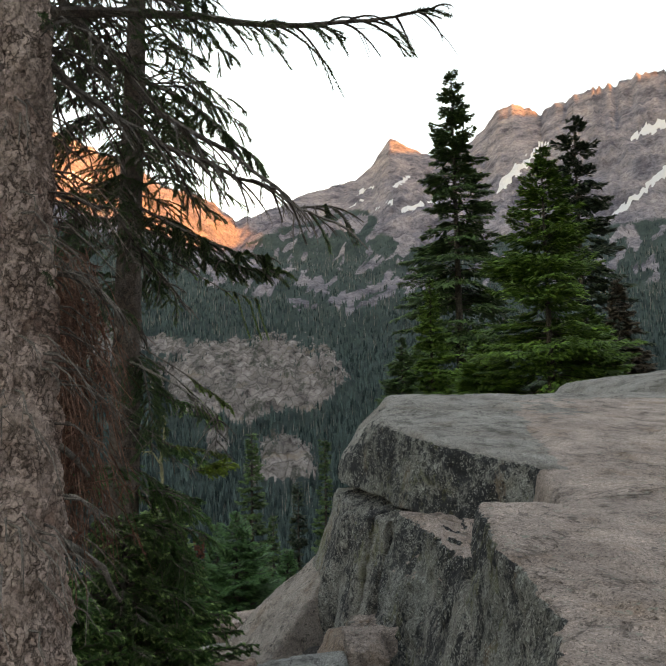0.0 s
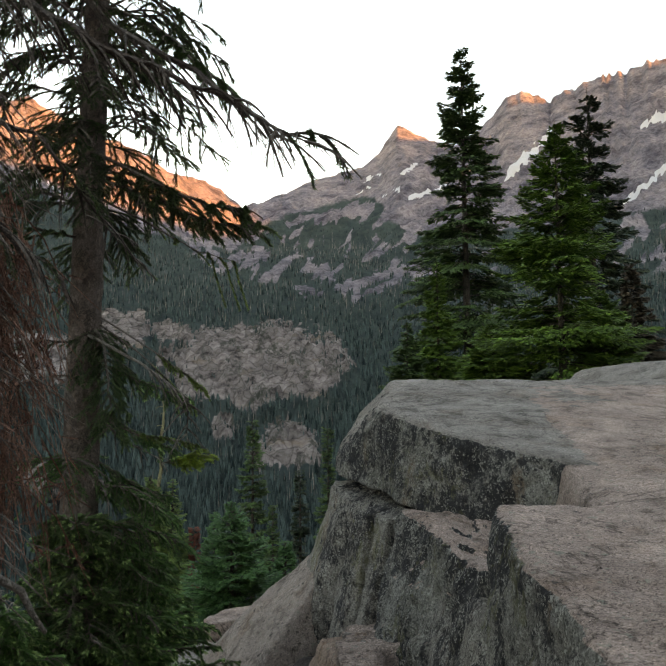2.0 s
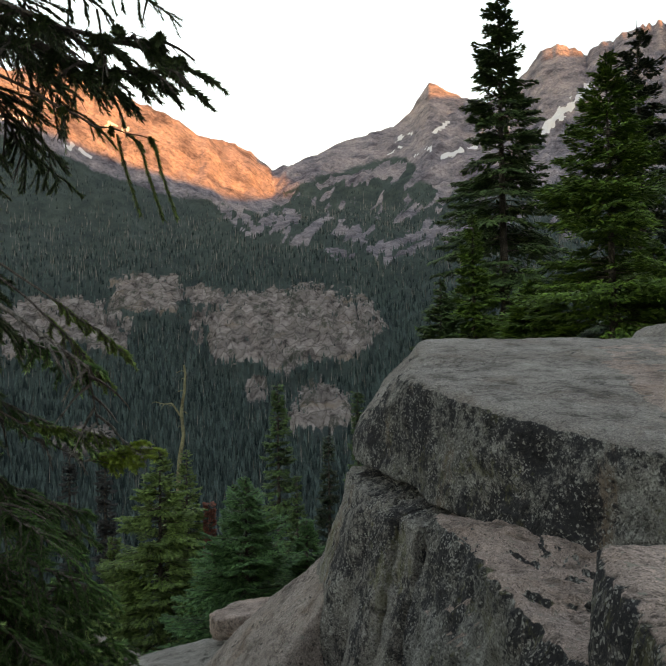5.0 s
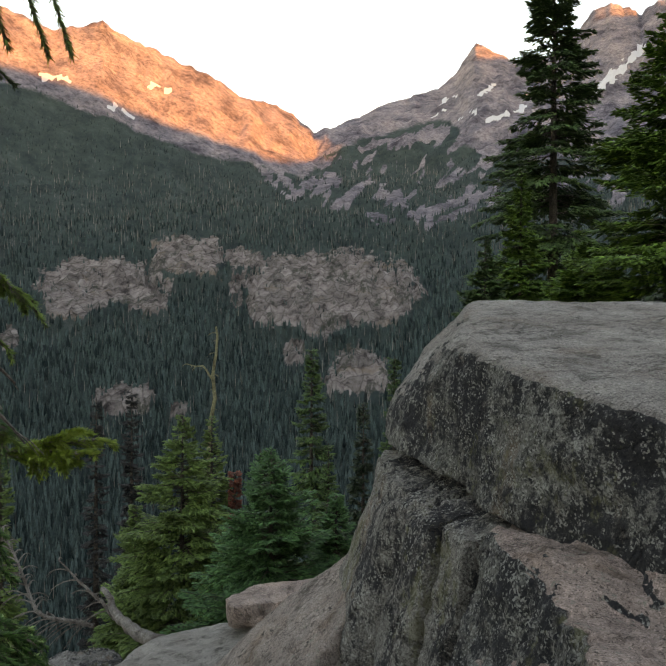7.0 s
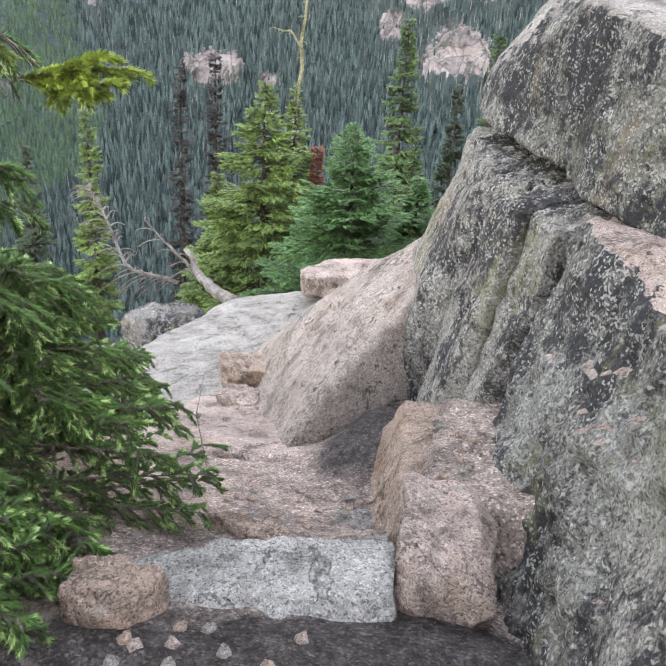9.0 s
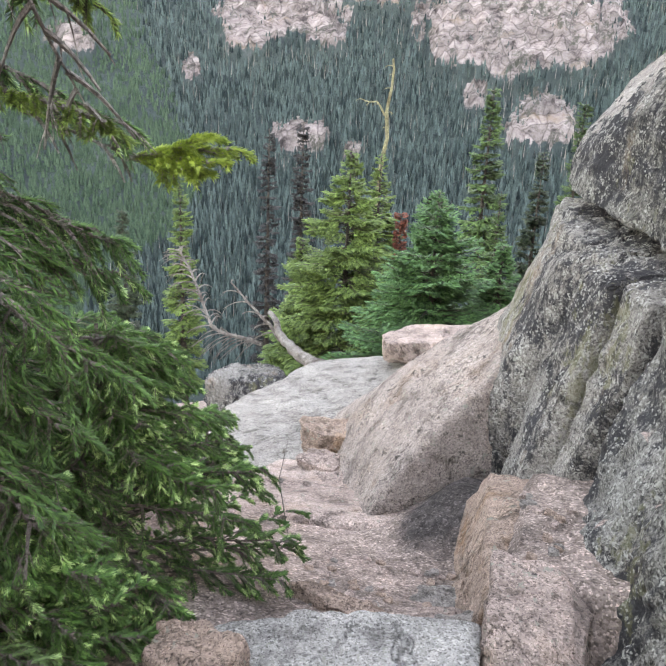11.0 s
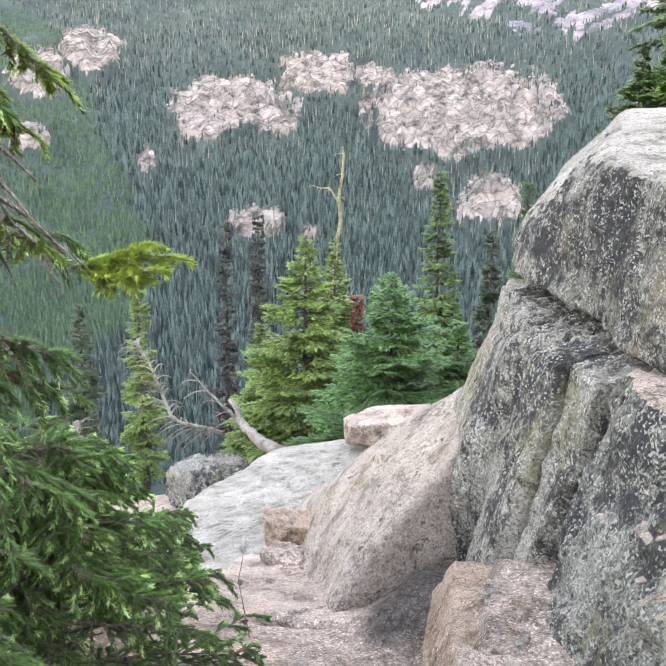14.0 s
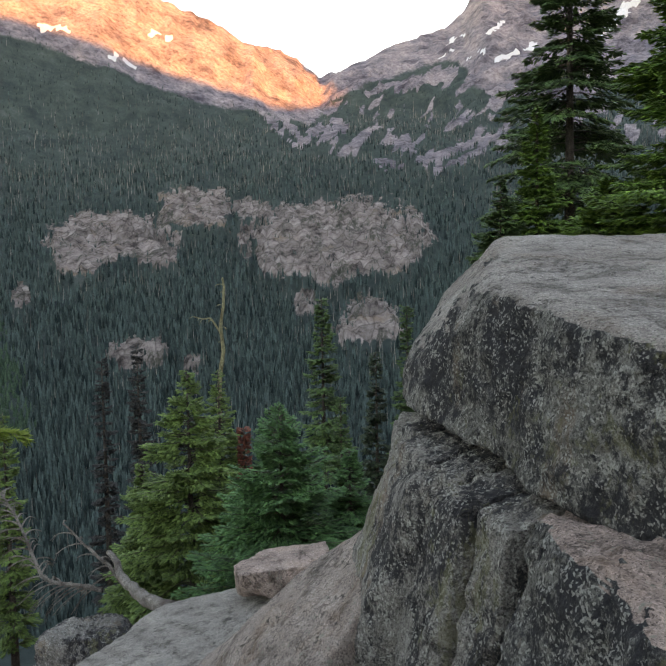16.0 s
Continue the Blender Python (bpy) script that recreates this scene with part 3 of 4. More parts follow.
def ground():
    xs, ys = np.concatenate([np.arange(-13, -1.2, 0.15), np.arange(-1.2, 0.9, 0.04), np.arange(0.9, 17, 0.15)]), np.concatenate([np.arange(-9, 4.5, 0.15), np.arange(4.5, 8.2, 0.04), np.arange(8.2, 36, 0.15)])
    xs = np.concatenate([np.arange(-40, -13, 1.5), xs, np.arange(17, 40, 1.5)])
    ys = np.concatenate([np.arange(-40, -9, 1.5), ys, np.arange(36, 50, 1.5)])
    verts = [(x, y, near_ground(x, y)) for x in xs for y in ys]
    ny = len(ys)
    faces = [(i * ny + j, (i + 1) * ny + j, (i + 1) * ny + j + 1, i * ny + j + 1) for i in range(len(xs) - 1) for j in range(ny - 1)]
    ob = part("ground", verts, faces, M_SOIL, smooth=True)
    at = ob.data.attributes.new("damp_shade", "FLOAT", "POINT")
    dark_soil = []
    for x, y, z in verts:
        # First blot: dark soil plus the hollow's shade in its colour; others damp soil.
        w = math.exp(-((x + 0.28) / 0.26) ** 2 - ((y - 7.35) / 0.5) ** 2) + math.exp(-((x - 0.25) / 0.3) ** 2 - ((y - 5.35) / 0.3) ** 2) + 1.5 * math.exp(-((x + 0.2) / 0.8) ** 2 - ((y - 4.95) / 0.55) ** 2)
        dark_soil.append(min(1.0, max(0.0, 1.5 * w + 0.4 * fbm((x * 4, y * 4, 8), 4) - 0.25)) if w > 0.02 else 0.0)
    at.data.foreach_set("value", np.array(dark_soil, np.float32))
    return tagged(ob, "dark gravelly soil of the trail and the hillside", "ground", kind="structure")


ground()

# ---- the granite outcrop ----
outcrop = thing("granite_outcrop", 0, 0, 0, "large lichened granite outcrop with pink ledges beside the trail", "rock")
TOP_N = (0.03, -0.16, 1.0)
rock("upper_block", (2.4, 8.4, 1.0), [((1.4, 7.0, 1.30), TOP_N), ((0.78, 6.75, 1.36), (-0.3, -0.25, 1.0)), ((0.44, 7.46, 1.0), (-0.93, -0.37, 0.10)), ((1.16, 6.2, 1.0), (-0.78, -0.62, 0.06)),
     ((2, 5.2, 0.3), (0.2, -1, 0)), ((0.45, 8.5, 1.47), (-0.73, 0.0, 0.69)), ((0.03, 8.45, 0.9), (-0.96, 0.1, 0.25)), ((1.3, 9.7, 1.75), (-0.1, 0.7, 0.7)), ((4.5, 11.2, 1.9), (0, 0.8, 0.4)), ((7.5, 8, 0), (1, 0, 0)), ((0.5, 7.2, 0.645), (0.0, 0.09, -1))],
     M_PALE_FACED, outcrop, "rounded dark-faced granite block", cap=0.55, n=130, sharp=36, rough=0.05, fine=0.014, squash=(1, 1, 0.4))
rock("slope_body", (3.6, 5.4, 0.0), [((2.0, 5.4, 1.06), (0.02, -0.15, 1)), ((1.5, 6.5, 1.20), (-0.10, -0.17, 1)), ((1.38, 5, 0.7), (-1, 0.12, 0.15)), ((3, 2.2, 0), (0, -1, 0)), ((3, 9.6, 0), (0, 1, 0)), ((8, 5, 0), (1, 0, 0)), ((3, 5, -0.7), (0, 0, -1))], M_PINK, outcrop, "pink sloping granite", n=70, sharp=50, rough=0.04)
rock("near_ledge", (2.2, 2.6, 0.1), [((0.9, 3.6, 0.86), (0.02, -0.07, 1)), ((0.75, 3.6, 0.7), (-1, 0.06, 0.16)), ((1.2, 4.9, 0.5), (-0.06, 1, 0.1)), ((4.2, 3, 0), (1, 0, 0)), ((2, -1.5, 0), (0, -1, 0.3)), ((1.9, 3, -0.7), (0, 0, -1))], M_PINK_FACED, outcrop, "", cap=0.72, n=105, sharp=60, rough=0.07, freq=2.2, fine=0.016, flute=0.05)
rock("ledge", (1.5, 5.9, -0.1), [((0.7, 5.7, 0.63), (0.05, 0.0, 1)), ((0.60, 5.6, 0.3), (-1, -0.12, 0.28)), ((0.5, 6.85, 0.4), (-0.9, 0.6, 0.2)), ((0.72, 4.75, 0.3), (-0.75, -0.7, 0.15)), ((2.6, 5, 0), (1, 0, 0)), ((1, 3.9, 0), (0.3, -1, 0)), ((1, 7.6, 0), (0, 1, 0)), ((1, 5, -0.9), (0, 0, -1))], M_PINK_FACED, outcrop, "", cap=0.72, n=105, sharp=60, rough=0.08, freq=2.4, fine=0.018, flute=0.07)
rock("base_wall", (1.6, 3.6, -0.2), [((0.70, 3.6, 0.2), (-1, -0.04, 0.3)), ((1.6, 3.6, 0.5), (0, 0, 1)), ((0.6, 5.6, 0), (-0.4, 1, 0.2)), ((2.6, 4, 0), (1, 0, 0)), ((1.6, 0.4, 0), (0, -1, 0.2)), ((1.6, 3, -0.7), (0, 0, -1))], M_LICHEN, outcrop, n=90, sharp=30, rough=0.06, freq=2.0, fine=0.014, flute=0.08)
# upright ribs between the ledge and the far corner
for k, (cx, cy, wide, out, top, foot) in enumerate(((0.20, 8.45, 0.25, 0.02, 0.66, -0.75), (0.26, 8.02, 0.17, 0.04, 0.63, -0.55), (0.35, 7.70, 0.15, -0.01, 0.61, -0.4), (0.43, 7.40, 0.15, 0.05, 0.57, -0.35), (0.55, 7.12, 0.13, 0.0, 0.57, -0.4))):
    n1, t1 = Vector((-0.93, -0.36, 0)), Vector((0.36, -0.93, 0))
    c0 = Vector((cx, cy, 0.0)) + n1 * 0.05
    face = c0 + n1 * (0.22 + out)
    planes = [(face, (n1.x, n1.y, 0.24)), (face + t1 * wide * 0.7, (n1.x * 0.75 + t1.x, n1.y * 0.75 + t1.y, 0.1)), (face - t1 * wide * 0.7, (n1.x * 0.75 - t1.x, n1.y * 0.75 - t1.y, 0.1)),
              (c0 + t1 * wide, t1), (c0 - t1 * wide, -t1), (c0 - n1 * 0.9, -n1), ((cx, cy, top), (n1.x * 0.25, n1.y * 0.25, 1)), ((cx, cy, foot - 0.6), (0, 0, -1))]
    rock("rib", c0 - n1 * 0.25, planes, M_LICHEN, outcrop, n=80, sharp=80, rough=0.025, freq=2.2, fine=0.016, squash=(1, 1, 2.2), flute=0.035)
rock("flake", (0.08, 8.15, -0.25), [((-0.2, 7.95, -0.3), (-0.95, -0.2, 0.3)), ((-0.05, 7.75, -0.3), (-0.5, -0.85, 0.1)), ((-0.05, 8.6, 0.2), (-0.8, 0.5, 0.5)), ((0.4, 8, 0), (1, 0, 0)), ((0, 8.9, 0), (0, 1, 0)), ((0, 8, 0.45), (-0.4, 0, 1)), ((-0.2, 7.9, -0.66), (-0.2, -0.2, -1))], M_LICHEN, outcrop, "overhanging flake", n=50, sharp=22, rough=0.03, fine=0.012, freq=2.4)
rock("apron", (0.4, 8.6, -1.1), [((-0.48, 8.07, -0.43), (-1.0, -0.25, 1.0)), ((-0.88, 7.8, -1.0), (-1, -0.28, 0.5)), ((-0.45, 6.98, -0.72), (-0.35, -1, 0.8)), ((-0.40, 7.6, -0.6), (0.75, -1, 0.2)), ((-0.4, 9.3, -0.37), (-0.85, 0.3, 1)), ((-1.25, 10.4, -1.25), (-0.9, 0.5, 0.6)), ((0.3, 11.8, -1), (0, 1, 0.2)), ((1.6, 8, 0), (1, 0, 0)), ((0, 8, -2.9), (0, 0, -1))], M_APRON, outcrop, "smooth pink granite apron", n=90, sharp=34, rough=0.035, fine=0.012)
rock("ramp", (0.1, 6.5, -0.75), [((-0.03, 6.4, -0.4), (-1, -0.08, 0.3)), ((0.0, 6.4, -0.32), (-0.05, 0.13, 1)), ((0.24, 6.4, -0.3), (1, 0, 0)), ((0, 7.15, 0), (0.1, 1, 0.1)), ((0, 5.98, 0), (0, -1, 0.1)), ((0.05, 6.4, -1.2), (0, 0, -1))], M_RUST, outcrop, "rusty rock edge of the ramp", n=60, sharp=50, rough=0.04, fine=0.02, freq=3)
rock("back_rise", (7.2, 12.0, 1.0), [((5, 11, 1.95), (-0.06, -0.05, 1)), ((4.4, 11, 1.8), (-0.6, -0.1, 0.75)), ((5, 10.6, 1.5), (-0.1, -1, 0.7)), ((10, 12, 1), (1, 0, 0)), ((5, 14, 1), (0, 1, 0)), ((5, 12, 0), (0, 0, -1))], M_PALE, outcrop, n=50, sharp=16, rough=0.1)

slab = thing("granite_slab", -1.8, 10.5, -2.0, "broad pale sloping granite slab beyond the steps", "rock")
rock("slab_top", (-0.1, 0.2, -0.7), [((0, 0, 0.11), (-0.22, 0.12, 1)), ((0.3, -1.4, 0.42), (-0.3, 0.02, 1)), ((-1.42, 0.5, -0.3), (-1, 0.12, 0.35)), ((-0.4, 2.45, -0.2), (-0.12, 1, 0.4)), ((1.8, 0, 0), (1, 0, 0)), ((0.3, -2.0, 0.45), (0, -1, 0.5)), ((0, 0, -1.6), (0, 0, -1))], M_SLAB, slab, n=90, sharp=50, rough=0.045, fine=0.015)
rock("slab_foot", (0.75, -2.6, 0.3), [((0.55, -2.6, 0.80), (-0.12, 0.34, 1)), ((-0.1, -2.6, 0.5), (-1, 0.15, 0.5)), ((0.6, -3.35, 0.9), (-0.1, -1, 0.5)), ((0.6, -1.75, 0.5), (0, 1, 0.2)), ((1.5, -2.6, 0.5), (1, 0, 0)), ((0.6, -2.6, -0.4), (0, 0, -1))], M_PINK, slab, "pinkish lower slab", n=56, sharp=22, rough=0.035, fine=0.012, freq=2.5)

stone("stepping_stone", -0.35, 5.62, -0.43, (0.86, 0.30, 0.18), M_STEP, "flat white speckled granite step in the trail", 21, 11, sharp=14, chops=6)
stone("step_block", 0.215, 5.87, -0.335, (0.31, 0.45, 0.20), M_PINK, "square pinkish granite block beside the step", 22, 2, sharp=20, chops=7)
stone("stone", -0.68, 5.40, -0.52, (0.30, 0.28, 0.38), M_RUST, "rusty broken stone beside the trail", 23, 18, sharp=14)
stone("stone", -0.02, 5.98, -0.56, (0.16, 0.2, 0.22), M_PALE, "grey wedge stone between step and block", 24, 20, sharp=12)
stone("stone", -0.42, 6.0, -0.56, (0.5, 0.12, 0.16), M_RUST, "long rusty stone behind the step", 25, -8, sharp=12)
stone("stone", -0.12, 6.12, -0.62, (0.26, 0.14, 0.14), M_PINK, "half-buried pinkish stone in the trail", 26, 12)
stone("stone", -0.16, 6.42, -0.72, (0.22, 0.16, 0.10), M_PALE, "half-buried pale stone in the trail", 27, 30)
stone("stone", -1.42, 8.90, -1.47, (0.50, 0.36, 0.24), M_RUST, "rusty-red loose stone on the slab", 28, 15, sharp=12)
stone("stone", -1.35, 8.50, -1.47, (0.34, 0.24, 0.16), M_PINK, "pink broken stone on the slab", 29, -20)
stone("stone", -1.14, 8.10, -1.37, (0.28, 0.3, 0.14), M_PINK, "pink broken stone on the slab", 30, 35)
stone("stone", -1.40, 12.4, -1.92, (1.05, 0.8, 0.30), M_PINK, "flat pinkish slab stone propped on the apron", 31, 14, sharp=16, chops=4)
stone("boulder", -4.45, 13.9, -3.9, (1.35, 0.9, 0.74), M_LICHEN, "grey rounded boulder beside the fallen log", 32, 24, sharp=1.6, chops=14)
rnd0 = random.Random(7)
for k in range(120):
    gx, gy = rnd0.uniform(-0.75, 0.3), rnd0.uniform(5.95, 6.75)
    if k > 90:
        gx, gy = rnd0.uniform(-0.6, 0.35), rnd0.uniform(4.9, 5.4)
    sz = rnd0.uniform(0.008, 0.030)
    stone("pebble", gx, gy, near_ground(gx, gy) - 0.5 * sz, (sz * 1.3, sz, sz * 0.8), rnd0.choice((M_PINK, M_PALE, M_RUST)), "small angular granite pebble on the trail", 40 + k, rnd0.uniform(0, 180), "pebbles on the trail")


# ---- trees ----
def conifer(name, x, y, top, h, radius, mat, label, seed, bark_mat=M_BARK_DARK, bare=0.12, droop=0.35, thick=1.0, lean=(0, 0), gaps=0.12, blade=0.34, per=18, power=0.85, step=0.024, group=""):
    """A fir: a tapered trunk and a crown of whorled, drooping boughs with sprays."""
    rnd = random.Random(seed)
    base = top - h
    ob = thing(name, x, y, base, label, "tree", group)
    path = [(lean[0] * t * h, lean[1] * t * h, h * t) for t in (0, 0.2, 0.45, 0.7, 0.9, 1.0)]
    r0 = 0.012 * h * thick + 0.02
    v, f = tube(path, [r0 * (1.02 - t) + 0.004 for t in (0, 0.2, 0.45, 0.7, 0.9, 1.0)], 8)
    part("trunk", v, f, bark_mat, ob, smooth=True)
    crown, twigs = Heap(), Heap()
    z = h * bare
    while z < h * 0.985:
        t = z / h
        size = radius * (1 - t) ** power * (0.55 + 0.6 * min(1, (t - bare) / 0.12 + 0.5))
        for _ in range(rnd.choice((5, 6, 6, 7))):
            if rnd.random() < gaps:
                continue
            a = rnd.uniform(0, 2 * math.pi)
            ln = max(0.10, 0.016 * h, size * rnd.uniform(0.42, 1.2))
            start = Vector((lean[0] * z, lean[1] * z, z + rnd.uniform(-0.05, 0.05) * h * 0.2))
            rise = rnd.uniform(-0.1, 0.3) + 0.5 * max(0, t - 0.7)
            out = Vector((math.cos(a), math.sin(a), 0))
            pts = []
            for k in range(6):
                s = k / 5
                pts.append(start + out * ln * s + Vector((0, 0, ln * (rise * s - droop * s * s * (1.2 - t) + 0.12 * s ** 4))))
            v, f = tube(pts, [0.010 * h / 8 * (1.1 - k / 5) + 0.003 for k in range(6)], 3)
            twigs.add(v, f)
            cnt = max(8, int(per * 1.5 * ln / blade))
            for k in range(cnt):
                s = 0.18 + 0.82 * (k + rnd.random()) / cnt
                i = min(4, int(s * 5))
                p = pts[i].lerp(pts[i + 1], s * 5 - i)
                side = rnd.choice((-1, 1))
                tang = (pts[i + 1] - pts[i]).normalized()
                lat = tang.cross(Vector((0, 0, 1))).normalized() * side
                reach = ln * 0.42 * (1.12 - s) * rnd.random() ** 0.8
                p = p + lat * reach + tang * reach * 0.7 - Vector((0, 0, reach * rnd.uniform(0.05, 0.4)))
                d = (tang * rnd.uniform(0.5, 1.0) + lat * rnd.uniform(0.2, 0.8) + Vector((0, 0, rnd.uniform(-0.25, 0.3)))).normalized()
                bl = blade * rnd.uniform(0.6, 1.25) * (1.1 - 0.35 * s) * (0.6 + 0.4 * min(1, ln / (3 * blade)))
                crown.blade(p, d, Vector((rnd.uniform(-0.2, 0.2), rnd.uniform(-0.2, 0.2), 1)), bl, bl * rnd.uniform(0.17, 0.28), rnd.uniform(0.0, 0.35))
        z += h * step * rnd.uniform(0.5, 1.5) * (1.15 - 0.6 * t)
    tagged(part("branchwork", twigs.v, twigs.f, bark_mat, ob), kind="stuff")
    tagged(part("crown", crown.v, crown.f, mat, ob), kind="stuff")
    return ob



def foot(x, y):
    return near_ground(x, y) - 0.1


def fir(x, y, top, radius, mat, label, seed, **kw):
    return conifer("fir_tree", x, y, top, top - foot(x, y), radius, mat, label, seed, **kw)


fir(5.6, 33.0, 16.9, 3.1, M_FIR, "tall narrow subalpine fir behind the outcrop", 1, bare=0.05, gaps=0.12, blade=0.24, droop=0.5, step=0.021, power=0.75)
fir(5.9, 20.5, 8.9, 2.7, M_FIR_GREEN, "broad bright-green fir behind the outcrop", 2, bare=0.03, gaps=0.2, blade=0.20, droop=0.3)
fir(10.2, 30.5, 14.0, 2.3, M_FIR_DARK, "tall dark thinning fir behind the outcrop", 3, bare=0.05, gaps=0.3, blade=0.26, droop=0.45, power=0.6, step=0.03)
fir(2.2, 24.0, 3.9, 1.7, M_FIR, "low dark fir behind the outcrop", 7, bare=0.02, blade=0.19)
fir(3.55, 27.0, 6.3, 1.2, M_FIR_GREEN, "slender fir at the foot of the tall one", 8, bare=0.05, blade=0.19)
fir(4.4, 22.0, 3.6, 1.8, M_FIR_GREEN, "low spreading fir behind the outcrop", 9, bare=0.02, blade=0.2)
fir(7.6, 22.5, 4.6, 2.0, M_FIR_GREEN, "low spreading fir behind the outcrop", 10, bare=0.02, blade=0.2)
fir(9.9, 26.0, 6.0, 1.2, M_DEAD_BROWN, "brown dying fir behind the outcrop", 11, bare=0.05, gaps=0.3, blade=0.32)
fir(-3.9, 17.0, -0.05, 1.6, M_FIR_YELLOW, "young yellow-green fir below the slab", 4, bare=0.14, blade=0.12)
fir(-3.75, 18.5, -0.25, 1.0, M_FIR_YELLOW, "young yellow-green fir below the slab", 12, bare=0.1, blade=0.11)
fir(-5.0, 17.6, -1.9, 0.9, M_FIR_YELLOW, "young yellow-green fir below the slab", 13, bare=0.05, blade=0.11)
fir(-1.93, 15.2, -0.38, 1.6, M_FIR_BLUE, "small blue-green fir beside the slab", 5, bare=0.03, blade=0.11, droop=0.2)
fir(-3.0, 19.8, -1.15, 1.0, M_FIR_BLUE, "small blue-green fir below the slab", 14, bare=0.03, blade=0.11)
fir(-1.0, 16.2, -1.3, 1.0, M_FIR_BLUE, "small blue-green fir beside the slab", 15, bare=0.03, blade=0.11)
fir(-3.2, 30.0, 0.85, 1.5, M_FIR, "slender fir on the slope below the slab", 6, blade=0.26, gaps=0.15)
fir(-1.75, 22.0, -1.3, 0.7, M_FIR, "slender fir on the slope below the slab", 16, blade=0.11)
fir(-1.55, 33.0, -1.3, 1.0, M_FIR_DARK, "slender dark fir on the slope", 17, blade=0.3)
fir(-0.4, 35.0, 0.4, 1.1, M_FIR, "slender fir on the slope", 18, blade=0.3)
fir(-8.5, 19.0, -1.2, 0.5, M_FIR_YELLOW, "narrow yellowing fir spire on the slope", 19, blade=0.14, gaps=0.05, power=0.6)
fir(-11.4, 21.0, -2.5, 0.6, M_FIR_DARK, "narrow dark fir spire on the slope", 20, blade=0.16, power=0.6)
fir(-7.1, 23.0, -0.1, 0.42, M_DEAD, "blackened dead fir spire on the slope", 21, blade=0.14, gaps=0.1, power=0.45)
fir(-8.5, 24.0, -0.45, 0.42, M_DEAD, "blackened dead fir spire on the slope", 22, blade=0.14, gaps=0.1, power=0.45)
fir(-3.15, 18.0, -1.3, 0.3, M_RED, "small dead fir with red needles", 23, blade=0.11)


# ---- trees beside the trail ----
def shoot(heap, p, d, length, needle, count, rnd, flat=0.8):
    """A twig's brush of needles along d."""
    u = d.cross(Vector((0, 0, 1)))
    u = u.normalized() if u.length > 1e-3 else Vector((1, 0, 0))
    w = u.cross(d)
    for i in range(count):
        s = (i + rnd.random()) / count
        a = rnd.uniform(0, 2 * math.pi)
        out = (u * math.cos(a) + w * math.sin(a) * flat + w * 0.25).normalized()
        q = p + d * length * s
        nd = (out * rnd.uniform(0.5, 0.9) + d * rnd.uniform(0.6, 1.1)).normalized() * needle * rnd.uniform(0.75, 1.1)
        side = d.cross(out) * needle * 0.13
        k = len(heap.v)
        heap.v += [q - side, q + side, q + nd]
        heap.f += [(k, k + 1, k + 2)]


def along(path, s):
    k = s * (len(path) - 1)
    i = min(len(path) - 2, int(k))
    return path[i].lerp(path[i + 1], k - i), (path[i + 1] - path[i]).normalized()


def bough(wood, green, path, r0, rnd, twigs=14, twig=0.3, start=0.25, leafed=1.0, droop=0.5, needle=0.022, dense=22, fresh=None, sub=2, stout=1.0):
    """A limb along path with drooping side twigs, of which the share leafed carries needles."""
    path = [Vector(p) for p in path]
    fine = [along(path, i / 12)[0] + Vector((rnd.uniform(-1, 1), rnd.uniform(-1, 1), rnd.uniform(-1, 1))) * r0 * 0.7 for i in range(13)]
    v, f = tube(fine, [r0 * (1.05 - i / 12 * 0.9) for i in range(13)], 5)
    wood.add(v, f)
    for i in range(twigs):
        s = start + (1 - start) * (i + rnd.random()) / twigs
        p, t = along(fine, min(0.999, s))
        side = t.cross(Vector((0, 0, 1))).normalized() * (1 if i % 2 else -1)
        d = (t * rnd.uniform(0.4, 1.0) + side * rnd.uniform(0.4, 1.0) + Vector((0, 0, rnd.uniform(-0.25, 0.2)))).normalized()
        ln = twig * rnd.uniform(0.55, 1.2) * (1.15 - 0.5 * s)
        pts = [p + d * ln * k / 4 - Vector((0, 0, droop * ln * (k / 4) ** 2)) for k in range(5)]
        v, f = tube(pts, [stout * (0.0052 * (1.1 - k / 5) + 0.0014) for k in range(5)], 3)
        wood.add(v, f)
        has = rnd.random() < leafed
        if has:
            for k in range(1, 5):
                dd = (pts[k] - pts[k - 1])
                h = fresh if (fresh is not None and k == 4 and rnd.random() < 0.4) else green
                shoot(h, pts[k - 1], dd.normalized(), dd.length, needle, dense, rnd)
        for _ in range(sub):
            q, t2 = along(pts, rnd.uniform(0.25, 0.9))
            d2 = (t2 + side * rnd.uniform(-0.9, 0.9) + Vector((0, 0, rnd.uniform(-0.6, 0.1)))).normalized()
            l2 = ln * rnd.uniform(0.3, 0.6)
            e = q + d2 * l2 - Vector((0, 0, droop * 0.4 * l2))
            v, f = tube([q, q.lerp(e, 0.5) + Vector((0, 0, 0.08 * l2)), e], [0.0022 * stout, 0.0017 * stout, 0.001 * stout], 3)
            wood.add(v, f)
            if has:
                h = fresh if (fresh is not None and rnd.random() < 0.16) else green
                shoot(h, q, (e - q).normalized(), l2, needle, dense, rnd)


